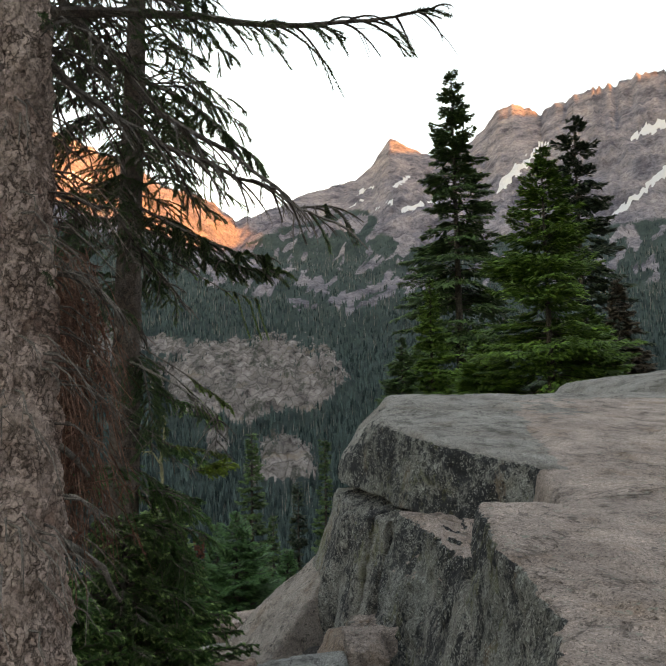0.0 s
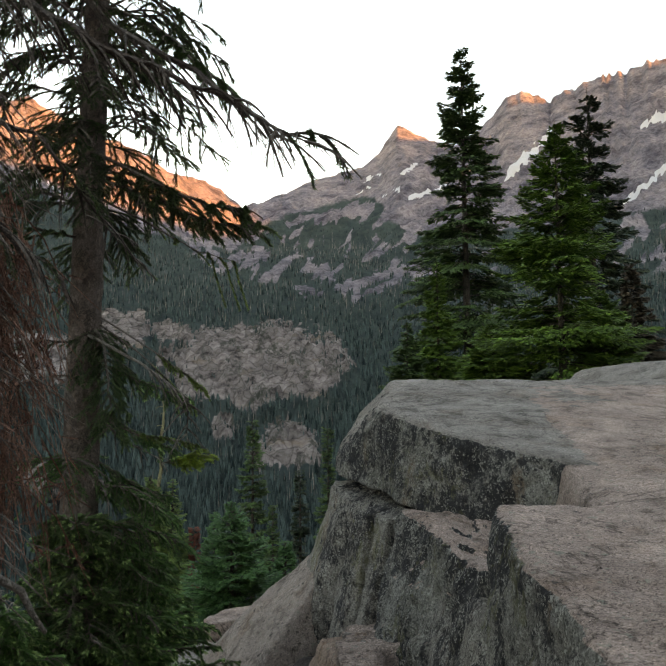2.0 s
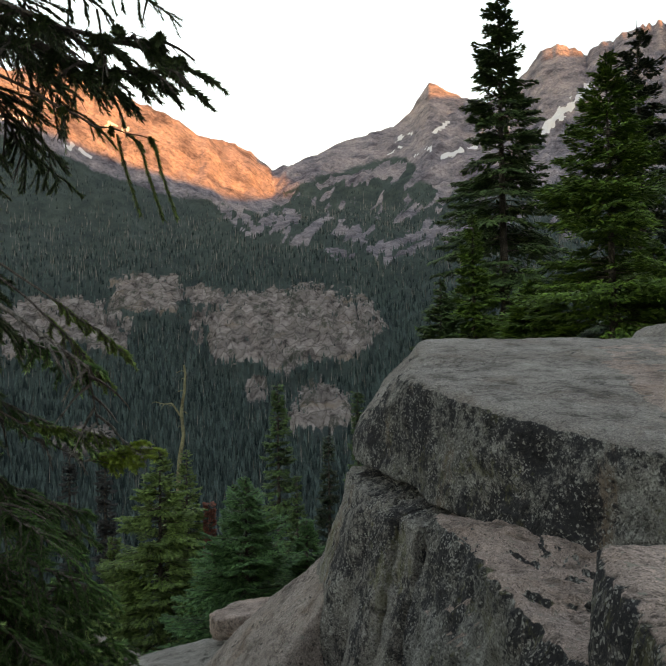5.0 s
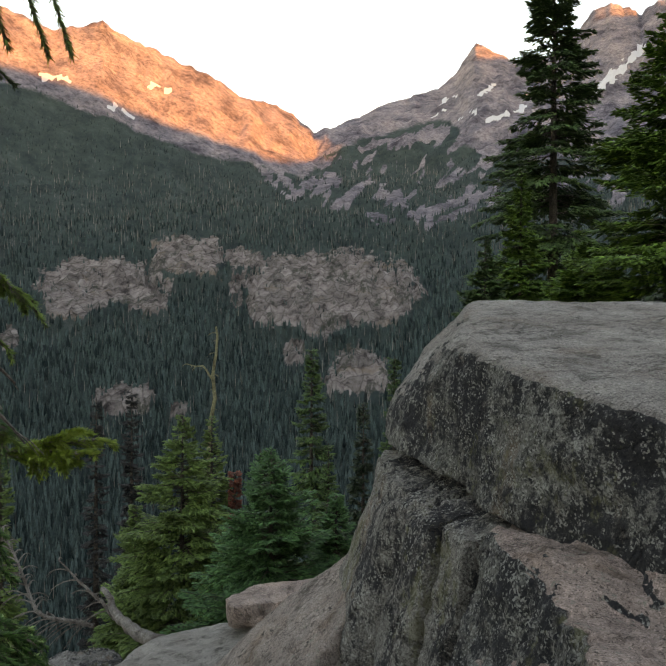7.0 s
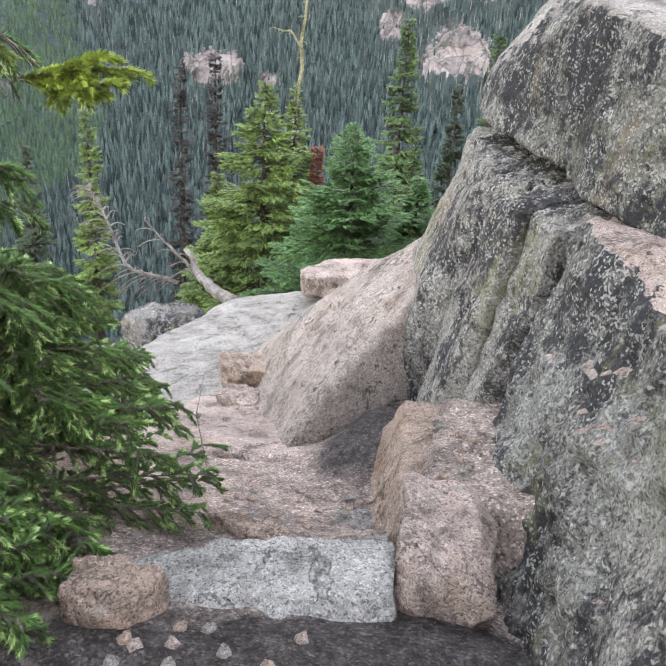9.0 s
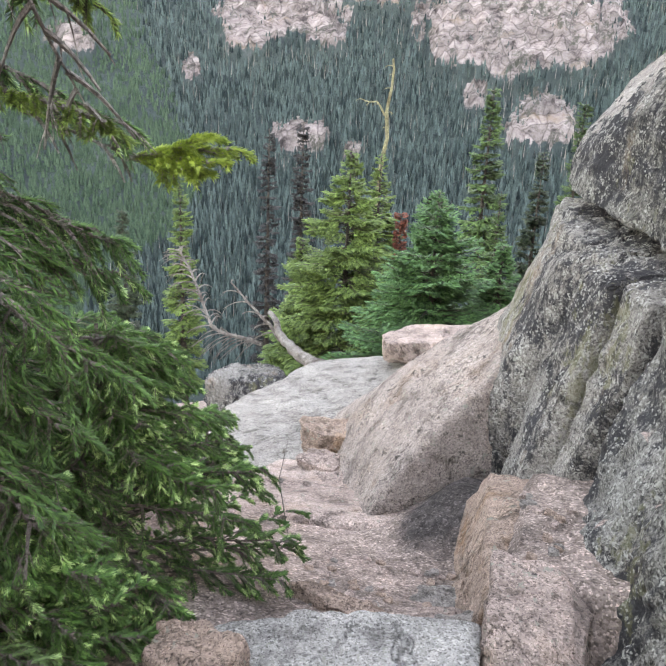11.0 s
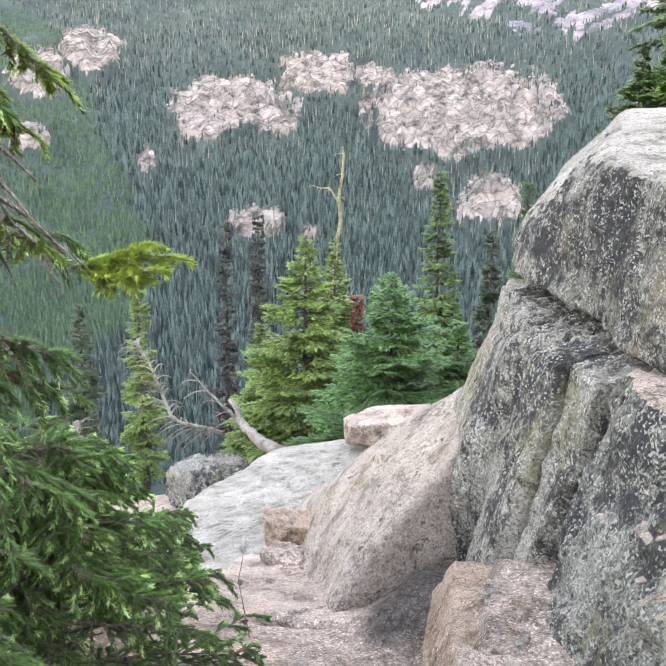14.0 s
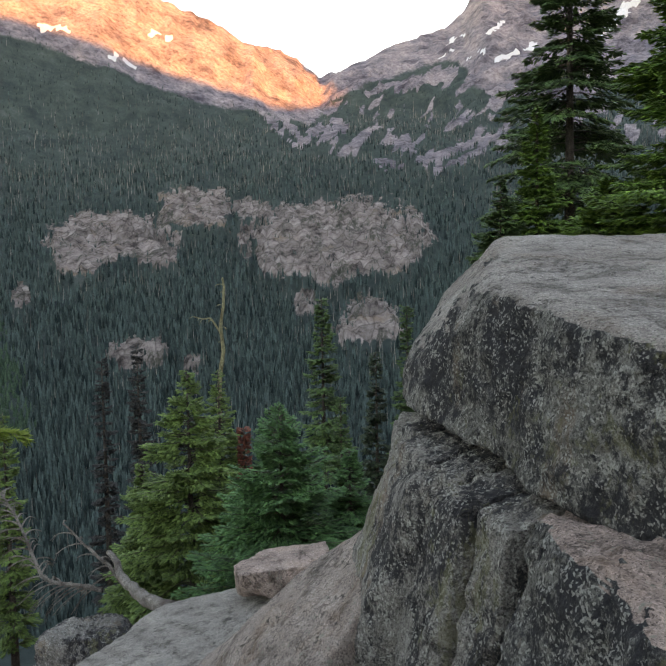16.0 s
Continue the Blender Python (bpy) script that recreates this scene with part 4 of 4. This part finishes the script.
def rough_trunk(name, path, radii, mat, parent, seed, sides=28, rings=90, relief=0.012):
    pts = [Vector(p) for p in path]
    verts, faces = [], []
    for i in range(rings + 1):
        s = i / rings
        p, _ = along(pts, s)
        k = s * (len(radii) - 1)
        j = min(len(radii) - 2, int(k))
        r = radii[j] + (radii[j + 1] - radii[j]) * (k - j)
        for a in range(sides):
            an = 2 * math.pi * a / sides
            d = Vector((math.cos(an), math.sin(an), 0))
            w = relief * (fbm((d.x * 4 + seed, d.y * 4, p.z * 7), 4) + 0.5 * abs(fbm((d.x * 9, d.y * 9 + seed, p.z * 14), 3)))
            verts.append(p + d * (r + w))
    for i in range(rings):
        for a in range(sides):
            b2 = (a + 1) % sides
            faces.append((i * sides + a, i * sides + b2, (i + 1) * sides + b2, (i + 1) * sides + a))
    return part(name, verts, faces, mat, parent, smooth=True)


M_TWIG = bark("grey_twigs", (0.04, 0.034, 0.031), (0.125, 0.11, 0.10), 3.0)
M_TWIG_PALE = bark("pale_grey_twigs", (0.06, 0.052, 0.047), (0.19, 0.165, 0.15), 3.0)
M_TWIG_BROWN = bark("dead_brown_twigs", (0.06, 0.03, 0.022), (0.23, 0.125, 0.095), 3.0)
M_TREE_NEEDLES = leafy("dull_fir_needles", (0.014, 0.034, 0.015), (0.08, 0.135, 0.047))
M_TIPS = leafy("pale_young_needles", (0.16, 0.31, 0.09), (0.36, 0.52, 0.23))
M_TIP_GREEN = leafy("leafy_tip_needles", (0.05, 0.10, 0.022), (0.17, 0.26, 0.06))
M_BRANCH_YELLOW = leafy("yellow_green_needles", (0.11, 0.20, 0.028), (0.33, 0.44, 0.085))


def finish(ob, wood, green, mat, label=""):
    tagged(part("twigwork", wood.v, wood.f, M_TWIG, ob), kind="stuff")
    if green.v:
        tagged(part("needles", green.v, green.f, mat, ob, label), kind="stuff")


def big_tree():
    rnd = random.Random(11)
    ob = thing("conifer", 0, 0, 0, "old conifer with scaly bark and half-bare limbs beside the trail", "tree", "trees beside the trail")
    rough_trunk("trunk", [(-1.30, 3.02, -0.25), (-1.30, 3.02, 0.55), (-1.30, 3.02, 1.5), (-1.30, 3.02, 2.5), (-1.32, 3.03, 4.2), (-1.35, 3.05, 6.5)], [0.34, 0.265, 0.20, 0.15, 0.12, 0.07], M_BARK_FLAKY, ob, 3, 72, 420, 0.035)
    wood, green = Heap(), Heap()
    for path, r, lf, n in (([(-1.28, 3.05, 3.2), (-0.88, 3.2, 3.28), (-0.42, 3.25, 3.27), (0.06, 3.3, 3.26), (0.47, 3.3, 3.33)], 0.026, 0.75, 34),
                           ([(-1.28, 3.05, 3.1), (-1.05, 3.15, 2.87), (-0.82, 3.2, 2.74), (-0.6, 3.2, 2.62), (-0.32, 3.2, 2.5), (-0.03, 3.2, 2.34)], 0.022, 0.12, 34),
                           ([(-1.3, 3.05, 3.5), (-0.9, 3.9, 3.1), (-0.5, 3.8, 2.85), (-0.16, 3.6, 2.5), (0.05, 3.5, 2.46)], 0.020, 0.08, 28)):
        bough(wood, green, path, r, rnd, n, 0.30, 0.12, lf, 0.45, 0.024, 30, None, 3)
    bare = Heap()
    for _ in range(90):
        a, z = rnd.uniform(-1.9, 1.0), rnd.uniform(0.7, 3.0)
        d = Vector((math.cos(a), math.sin(a), 0))
        p0 = Vector((-1.30, 3.02, z)) + d * (0.30 - 0.07 * z)
        ln = rnd.uniform(0.12, 0.42)
        pts = [p0 + d * ln * s + Vector((rnd.uniform(-0.02, 0.02), rnd.uniform(-0.02, 0.02), ln * (0.15 * s - 0.9 * s * s))) for s in (0, 0.3, 0.6, 1.0)]
        v, f = tube(pts, [0.006, 0.0045, 0.003, 0.0012], 4)
        bare.add(v, f)
        for _k in range(3):
            q, t2 = along(pts, rnd.uniform(0.3, 0.9))
            e = q + (t2 + Vector((rnd.uniform(-0.7, 0.7), rnd.uniform(-0.7, 0.7), rnd.uniform(-0.6, 0.2)))) * ln * 0.35
            v, f = tube([q, e], [0.0024, 0.001], 3)
            bare.add(v, f)
    tagged(part("bare_twigwork", bare.v, bare.f, M_TWIG_PALE, ob, "bare pale grey twigs"), kind="stuff")
    for _ in range(24):
        a = rnd.uniform(-0.4, 2.2)
        z = rnd.uniform(2.0, 4.6)
        ln = rnd.uniform(0.5, 1.15)
        d = Vector((math.cos(a), math.sin(a), 0))
        p0 = Vector((-1.3, 3.03, z))
        bough(wood, green, [p0, p0 + d * ln * 0.5 + Vector((0, 0, 0.02)), p0 + d * ln - Vector((0, 0, 0.35 * ln))], 0.013, rnd, 16, 0.24, 0.15, 0.3, 0.4, 0.02, 26, None, 4)
    finish(ob, wood, green, M_TREE_NEEDLES)
    dead, red, brown = Heap(), Heap(), Heap()
    for _ in range(520):
        zz = rnd.uniform(1.15, 2.35)
        p = Vector((rnd.uniform(-1.5, -1.18 + 0.05 * (2.35 - zz)), rnd.uniform(3.35, 3.95), zz))
        d = Vector((rnd.uniform(-0.35, 0.35), rnd.uniform(-0.5, 0.6), rnd.uniform(-1.3, 0.1))).normalized()
        ln = rnd.uniform(0.2, 0.55)
        v, f = tube([p, p + d * ln * 0.5 + Vector((0, 0, 0.03)), p + d * ln - Vector((0, 0, 0.1))], [0.005, 0.0035, 0.0015], 3)
        dead.add(v, f)
        for _k in range(3):
            q = p + d * ln * rnd.uniform(0.3, 0.9)
            e = q + Vector((rnd.uniform(-0.5, 0.5), rnd.uniform(-0.5, 0.5), rnd.uniform(-1, 0))) * 0.16
            v, f = tube([q, e], [0.002, 0.001], 3)
            dead.add(v, f)
            if rnd.random() < 0.6:
                shoot(red if rnd.random() < 0.22 else brown, q, (e - q).normalized(), (e - q).length, 0.022, 18, rnd)
    tagged(part("dead_tangle", dead.v, dead.f, M_TWIG_BROWN, ob, "tangle of brown dead twigs"), kind="stuff")
    tagged(part("brown_needles", brown.v, brown.f, M_RUSSET, ob, "withered russet needles"), kind="stuff")
    tagged(part("red_needles", red.v, red.f, M_RED, ob, "dead red needles"), kind="stuff")
    for pts, r in (([(-1.16, 3.05, 1.45), (-1.08, 3.22, 1.33), (-1.05, 3.3, 1.25)], 0.019), ([(-1.16, 3.1, 1.06), (-1.1, 3.35, 0.93), (-1.04, 3.5, 0.83), (-1.02, 3.55, 0.74), (-0.99, 3.6, 0.66)], 0.020)):
        v, f = tube(pts, [r * (1 - 0.6 * i / (len(pts) - 1)) for i in range(len(pts))], 8)
        part("dead_limb", v, f, M_GREY, ob, "bare grey broken limb", True)
    return ob


def slim_tree():
    rnd = random.Random(12)
    ob = thing("conifer", 0, 0, 0, "slim conifer with drooping green and bare limbs beside the trail", "tree", "trees beside the trail")
    rough_trunk("trunk", [(-1.47, 5.3, -0.6), (-1.45, 5.3, 1.0), (-1.43, 5.3, 2.3), (-1.40, 5.3, 3.9), (-1.36, 5.3, 6.5)], [0.12, 0.105, 0.09, 0.07, 0.035], M_BARK_SLIM, ob, 8, 20, 80, 0.008)
    wood, green, low = Heap(), Heap(), Heap()
    for path, lf in (([(-1.40, 5.25, 2.85), (-1.1, 5.05, 2.70), (-0.83, 4.9, 2.58), (-0.58, 4.7, 2.42), (-0.32, 4.6, 2.39)], 0.85),
                     ([(-1.38, 5.2, 3.92), (-0.9, 4.8, 3.55), (-0.67, 4.6, 3.27), (-0.45, 4.5, 3.06)], 0.9),
                     ([(-1.40, 5.2, 3.0), (-0.89, 4.8, 2.66), (-0.6, 4.7, 2.52), (-0.38, 4.6, 2.47)], 0.85),
                     ([(-1.42, 5.3, 2.0), (-1.3, 5.2, 1.85), (-1.2, 5.0, 1.6), (-1.15, 4.9, 1.35)], 1.0)):
        bough(wood, green, path, 0.013, rnd, 34, 0.22, 0.12, lf, 0.3, 0.027, 40, None, 4)
    z = 0.35
    while z < 5.6:
        for _ in range(6 if z > 2.5 else 3):
            a = rnd.uniform(0, 2 * math.pi)
            ln = rnd.uniform(0.45, 0.95) * (0.65 if z < 2.3 else 1.0)
            d = Vector((math.cos(a), math.sin(a), 0))
            p0 = Vector((-1.43, 5.3, z))
            bare = 1.3 < z < 2.4
            if bare and rnd.random() < 0.75:
                continue
            bough(wood, low if z < 1.6 else green, [p0, p0 + d * ln * 0.5 + Vector((0, 0, 0.02)), p0 + d * ln - Vector((0, 0, (0.15 if z < 1.6 else 0.35) * ln))], 0.009, rnd, 7 if bare else 17, 0.23, 0.2, 0.3 if bare else (0.8 if z > 2.5 else 0.95), 0.35, 0.024, 34, None, 3)
        z += rnd.uniform(0.16, 0.26)
    finish(ob, wood, green, M_TREE_NEEDLES)
    tagged(part("low_needles", low.v, low.f, M_FIR_NEAR, ob), kind="stuff")
    wood, green = Heap(), Heap()
    bough(wood, green, [(-1.42, 5.3, 1.45), (-1.2, 5.5, 1.22), (-1.01, 5.7, 1.11)], 0.011, rnd, 5, 0.12, 0.3, 0.1, 0.8, 0.022, 16, None, 1)
    for tip in ((-0.80, 5.72, 1.175), (-0.76, 5.76, 1.145), (-0.78, 5.66, 1.115), (-0.83, 5.70, 1.085)):
        bough(wood, green, [(-1.04, 5.68, 1.10), (-0.95, 5.72, 1.105 + 0.3 * (tip[2] - 1.105)), tip], 0.004, rnd, 15, 0.10, 0.1, 1.0, 0.1, 0.022, 34, None, 3)
    tagged(part("yellow_branch", wood.v, wood.f, M_GREY, ob), kind="stuff")
    tagged(part("yellow_needles", green.v, green.f, M_BRANCH_YELLOW, ob, "dense yellow-green needle spray"), kind="stuff")
    # drooping leafy tips high on the tree and beside the dead bough
    wood, green = Heap(), Heap()
    bough(wood, green, [(-1.42, 5.28, 2.75), (-1.0, 5.0, 2.5), (-0.68, 4.85, 2.3), (-0.45, 4.78, 2.22)], 0.008, rnd, 6, 0.1, 0.3, 0.8, 0.5, 0.02, 30, None, 1)
    for top, tip in (((-0.60, 4.82, 2.26), (-0.52, 4.8, 1.99)), ((-0.52, 4.8, 2.23), (-0.445, 4.8, 1.975)), ((-0.47, 4.79, 2.22), (-0.40, 4.8, 1.975))):
        mid = Vector(top).lerp(Vector(tip), 0.5) + Vector((-0.012, 0, 0.02))
        v, f = tube([top, mid, tip], [0.004, 0.003, 0.0015], 4)
        wood.add(v, f)
        shoot(green, Vector(top), (mid - Vector(top)).normalized(), (mid - Vector(top)).length, 0.02, 190, rnd)
        shoot(green, mid, (Vector(tip) - mid).normalized(), (Vector(tip) - mid).length, 0.02, 190, rnd)
    for path in ([(-1.42, 5.3, 2.0), (-1.1, 5.24, 1.78), (-0.92, 5.2, 1.62), (-0.85, 5.2, 1.53), (-0.78, 5.2, 1.46)], [(-1.42, 5.3, 2.05), (-1.0, 5.2, 1.78), (-0.80, 5.2, 1.64), (-0.70, 5.2, 1.555)], [(-1.42, 5.3, 1.45), (-1.1, 5.22, 1.30), (-0.92, 5.2, 1.275), (-0.74, 5.2, 1.235)]):
        bough(wood, green, path, 0.006, rnd, 20, 0.09, 0.35, 1.0, 0.3, 0.018, 30, None, 2)
    tagged(part("tip_twigwork", wood.v, wood.f, M_TWIG, ob), kind="stuff")
    tagged(part("tip_needles", green.v, green.f, M_TIP_GREEN, ob, "drooping yellow-green tips"), kind="stuff")
    wood, green, fresh = Heap(), Heap(), Heap()
    for path in ([(-1.42, 5.3, 1.5), (-1.2, 5.45, 1.32), (-0.99, 5.6, 1.2)], [(-1.43, 5.3, 1.2), (-1.25, 5.4, 1.05), (-1.05, 5.55, 0.92)], [(-1.44, 5.3, 1.0), (-1.2, 5.45, 0.88), (-1.03, 5.6, 0.8)], [(-1.42, 5.3, 1.75), (-1.1, 5.2, 1.62), (-0.78, 5.1, 1.5)], [(-1.43, 5.3, 0.85), (-1.3, 5.2, 0.72), (-1.1, 5.15, 0.6)]):
        bough(wood, green, path, 0.009, rnd, 22, 0.16, 0.2, 1.0, 0.4, 0.024, 28, fresh, 3)
    finish(ob, wood, green, M_FIR_NEAR, "lower green boughs")
    tagged(part("young_needles", fresh.v, fresh.f, M_TIPS, ob), kind="stuff")
    wood, green = Heap(), Heap()
    bough(wood, green, [(-1.43, 5.25, 1.9), (-1.0, 4.9, 1.7), (-0.74, 4.95, 1.50), (-0.80, 5.2, 1.26)], 0.011, rnd, 16, 0.2, 0.3, 0.0, 0.4, 0.02, 8, None, 3)
    tagged(part("dead_bough", wood.v, wood.f, M_GREY, ob, "bare grey dead bough"), kind="stuff")
    return ob


def shrub(x, y, z, h, r, seed, label, n=60, mat=None):
    """A bushy young fir down to the ground."""
    rnd = random.Random(seed)
    ob = thing("young_fir", x, y, z, label, "shrub", "young firs beside the trail")
    v, f = tube([(0, 0, 0), (0.01, 0, h * 0.5), (0, 0.01, h)], [0.03, 0.02, 0.006], 7)
    part("trunk", v, f, M_BARK_DARK, ob, smooth=True)
    wood, green, fresh = Heap(), Heap(), Heap()
    for i in range(n):
        t = (i + rnd.random()) / n
        zz = h * (0.06 + 0.9 * t)
        a = i * 2.4 + rnd.uniform(-0.4, 0.4)
        ln = r * (1.05 - 0.75 * t) * rnd.uniform(0.75, 1.15)
        d = Vector((math.cos(a), math.sin(a), 0))
        p0 = Vector((0, 0, zz))
        bough(wood, green, [p0, p0 + d * ln * 0.5 + Vector((0, 0, 0.04)), p0 + d * ln + Vector((0, 0, 0.10 * ln))], 0.007, rnd, 16, 0.2 * min(1, r), 0.2, 1.0, 0.2, 0.020, 40, fresh, 4)
    finish(ob, wood, green, mat or M_FIR_NEAR)
    tagged(part("young_needles", fresh.v, fresh.f, M_TIPS, ob), kind="stuff")
    return ob


big_tree()
slim_tree()
shrub(-1.30, 5.85, -0.62, 1.15, 0.70, 31, "bushy young fir with pale new tips beside the steps", 90)
shrub(-1.15, 5.2, -0.55, 0.85, 0.5, 32, "bushy young fir at the trail's edge", 60)
shrub(-2.1, 6.7, -1.2, 1.4, 0.75, 33, "bushy young fir below the trail's edge", 60)
shrub(-1.35, 4.95, -0.35, 1.25, 0.5, 36, "bushy dark-green young fir hiding the slim trunk's foot", 60, M_FIR)
shrub(-1.55, 4.4, -0.4, 0.95, 0.55, 34, "bushy young fir under the slim conifer", 50)
shrub(-2.0, 7.9, -1.9, 1.1, 0.5, 35, "small dark fir beside the slab", 40, M_FIR)


# ---- fallen and dead wood on the slope ----
def dead_wood(name, pts, r, label, seed, twigs=0, twig=0.4, mat=M_GREY):
    rnd = random.Random(seed)
    base = Vector(pts[0])
    ob = thing(name, *base, label, "dead wood")
    loc = [Vector(p) - base for p in pts]
    fine = [along(loc, i / 14)[0] + Vector((rnd.uniform(-1, 1), rnd.uniform(-1, 1), rnd.uniform(-1, 1))) * r * 0.25 for i in range(15)]
    v, f = tube(fine, [r * (1.0 - 0.65 * i / 14) for i in range(15)], 9)
    part("stem", v, f, mat, ob, smooth=True)
    if twigs:
        wood = Heap()
        bough(wood, Heap(), fine, r * 0.3, rnd, twigs, twig, 0.1, 0.0, 0.5, 0.02, 4, None, 3, 2.4)
        tagged(part("twigwork", wood.v, wood.f, mat, ob), kind="stuff")
    return ob


dead_wood("fallen_log", [(-3.1, 13.6, -2.85), (-3.7, 14.0, -2.85), (-4.13, 14.5, -2.80), (-4.55, 15.0, -2.62)], 0.115, "weathered grey fallen log with a broken end", 1)
dead_wood("dead_branch", [(-4.3, 14.8, -3.0), (-4.56, 15.0, -2.84), (-5.1, 15.3, -2.6), (-5.53, 15.5, -2.36)], 0.035, "pale bare dead branch beside the log", 2, 10, 0.5)
dead_wood("dead_tree_top", [(-4.7, 15.0, -3.2), (-4.95, 15.0, -3.16), (-5.63, 15.0, -3.1), (-5.94, 15.2, -2.64), (-6.3, 15.4, -2.15), (-6.55, 15.5, -1.86)], 0.04, "bent dead tree top with tangled bare twigs", 3, 46, 0.55)
dead_wood("stump", [(-6.9, 14.0, -3.9), (-6.88, 14.0, -3.3), (-6.84, 14.0, -2.85)], 0.13, "splintered bleached stump among the firs", 4, 16, 0.4)
dead_wood("snag", [(-6.9, 30.0, -10.5), (-6.92, 30.0, -4.0), (-6.85, 30.0, -2.0), (-6.66, 30.0, -1.0), (-6.78, 30.0, 0.0), (-6.60, 30.0, 0.8), (-6.63, 30.0, 1.56)], 0.10, "tall forked lichen-yellow dead tree on the slope", 5, 12, 0.5, M_SNAG)
dead_wood("snag_limb", [(-6.75, 30.0, -0.35), (-7.1, 30.0, 0.15), (-7.4, 30.0, 0.12), (-7.75, 30.0, 0.22)], 0.04, "bare lichen-yellow limb of the dead tree", 6, 5, 0.4, M_SNAG)
dead_wood("dead_twig", [(-0.95, 6.75, -0.75), (-1.02, 6.8, -0.5), (-1.0, 6.86, -0.3)], 0.003, "bare upright twig at the shrub's edge", 7, 3, 0.06)


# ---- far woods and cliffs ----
# Woods' greens shifted to blue-grey, so the far haze sits in the colour.
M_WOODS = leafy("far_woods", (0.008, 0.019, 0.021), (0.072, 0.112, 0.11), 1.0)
M_YOUNG = leafy("far_young_trees", (0.024, 0.054, 0.036), (0.056, 0.10, 0.066), 1.0)
M_SNAGS = leafy("far_bare_trunks", (0.09, 0.085, 0.08), (0.27, 0.25, 0.235), 1.0)


def far_tree(v, f, x, y, z, h, w, rnd):
    """A small spruce: a ragged skirt, a waist, an upper skirt and a tip."""
    k, turn = len(v), rnd.uniform(0, 6.28)
    for up, wide in ((0.04, 1.0), (0.42, 0.36), (0.36, 0.66)):
        for i in range(6):
            a = turn + i * math.pi / 3
            rr = w * wide * (1.0 if i % 2 else 0.66) * rnd.uniform(0.8, 1.15)
            v.append((x + math.cos(a) * rr, y + math.sin(a) * rr, z + h * (up + (0.0 if i % 2 else 0.06))))
    v.append((x, y, z + h))
    for i in range(6):
        n2 = (i + 1) % 6
        f += [(k + i, k + n2, k + 6 + n2, k + 6 + i), (k + 6 + i, k + 6 + n2, k + 12 + n2, k + 12 + i), (k + 12 + i, k + 12 + n2, k + 18)]


YOUNG_EDGE = [(-16, -36), (-12.5, -30), (-10.2, -28.4), (-4, -29.6), (2.8, -32.2), (7, -33.5), (10, -40), (12, -48)]


def woods():
    rnd = random.Random(5)
    v, f, gv, gf, yv, yf = [], [], [], [], [], []
    for _ in range(86000):
        az = rnd.uniform(-44, 27)
        r = math.exp(rnd.uniform(math.log(300), math.log(2150)))
        x, y = r * math.sin(radians(az)), r * math.cos(radians(az))
        z = far_ground(az, r)
        el = math.degrees(math.atan2(z - 1.5, r))
        if cover_of(az, el, x, y) > 0.2 + 0.2 * rnd.random() or el < -27:
            continue
        if rnd.random() < (0.995 - 0.25 * ease(0.25, 0.5, fbm((az * 1.1 + el * 0.4, el * 1.3, 12), 4))) * cliff_weight(az, el - 0.9) ** 0.6:
            continue
        young = az < lerp_table(el, YOUNG_EDGE) + 1.2 * fbm((el * 0.4, 1, 1), 3) + rnd.uniform(-0.5, 0.5)
        if young:
            far_tree(yv, yf, x, y, z - 0.5, rnd.uniform(4, 8), rnd.uniform(1.2, 2.2), rnd)
            continue
        if az < -8 and el > 6 and rnd.random() < 0.2 * ease(6, 9, el):
            continue
        if rnd.random() < 0.022 + 0.24 * ease(3.5, 7, el) * (1 - ease(11, 13, el)) + 0.15 * cliff_weight(az, el + 1.5):
            h = rnd.uniform(8, 19)
            k = len(gv)
            w = 0.16 + r * 0.0002
            lx, ly = rnd.uniform(-0.06, 0.06) * h, rnd.uniform(-0.06, 0.06) * h
            gv += [(x - w, y, z - 1), (x + w, y, z - 1), (x, y + w, z - 1), (x + lx, y + ly, z + h)]
            gf += [(k, k + 1, k + 3), (k + 1, k + 2, k + 3), (k + 2, k, k + 3)]
            if rnd.random() < 0.6:
                continue
        h = rnd.uniform(5, 12) * (1 - 0.35 * ease(900, 1900, r)) * (1 - 0.5 * cliff_weight(az, el - 0.9))
        far_tree(v, f, x, y, z - 1, h, h * rnd.uniform(0.17, 0.25), rnd)
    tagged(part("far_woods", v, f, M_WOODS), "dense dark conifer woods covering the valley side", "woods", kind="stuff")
    tagged(part("young_woods", yv, yf, M_YOUNG), "pale-green young growth on an old slide path", "woods", kind="stuff")
    tagged(part("bare_trunks", gv, gf, M_SNAGS), "grey standing dead trunks among the far woods", "dead trees", kind="stuff")


woods()
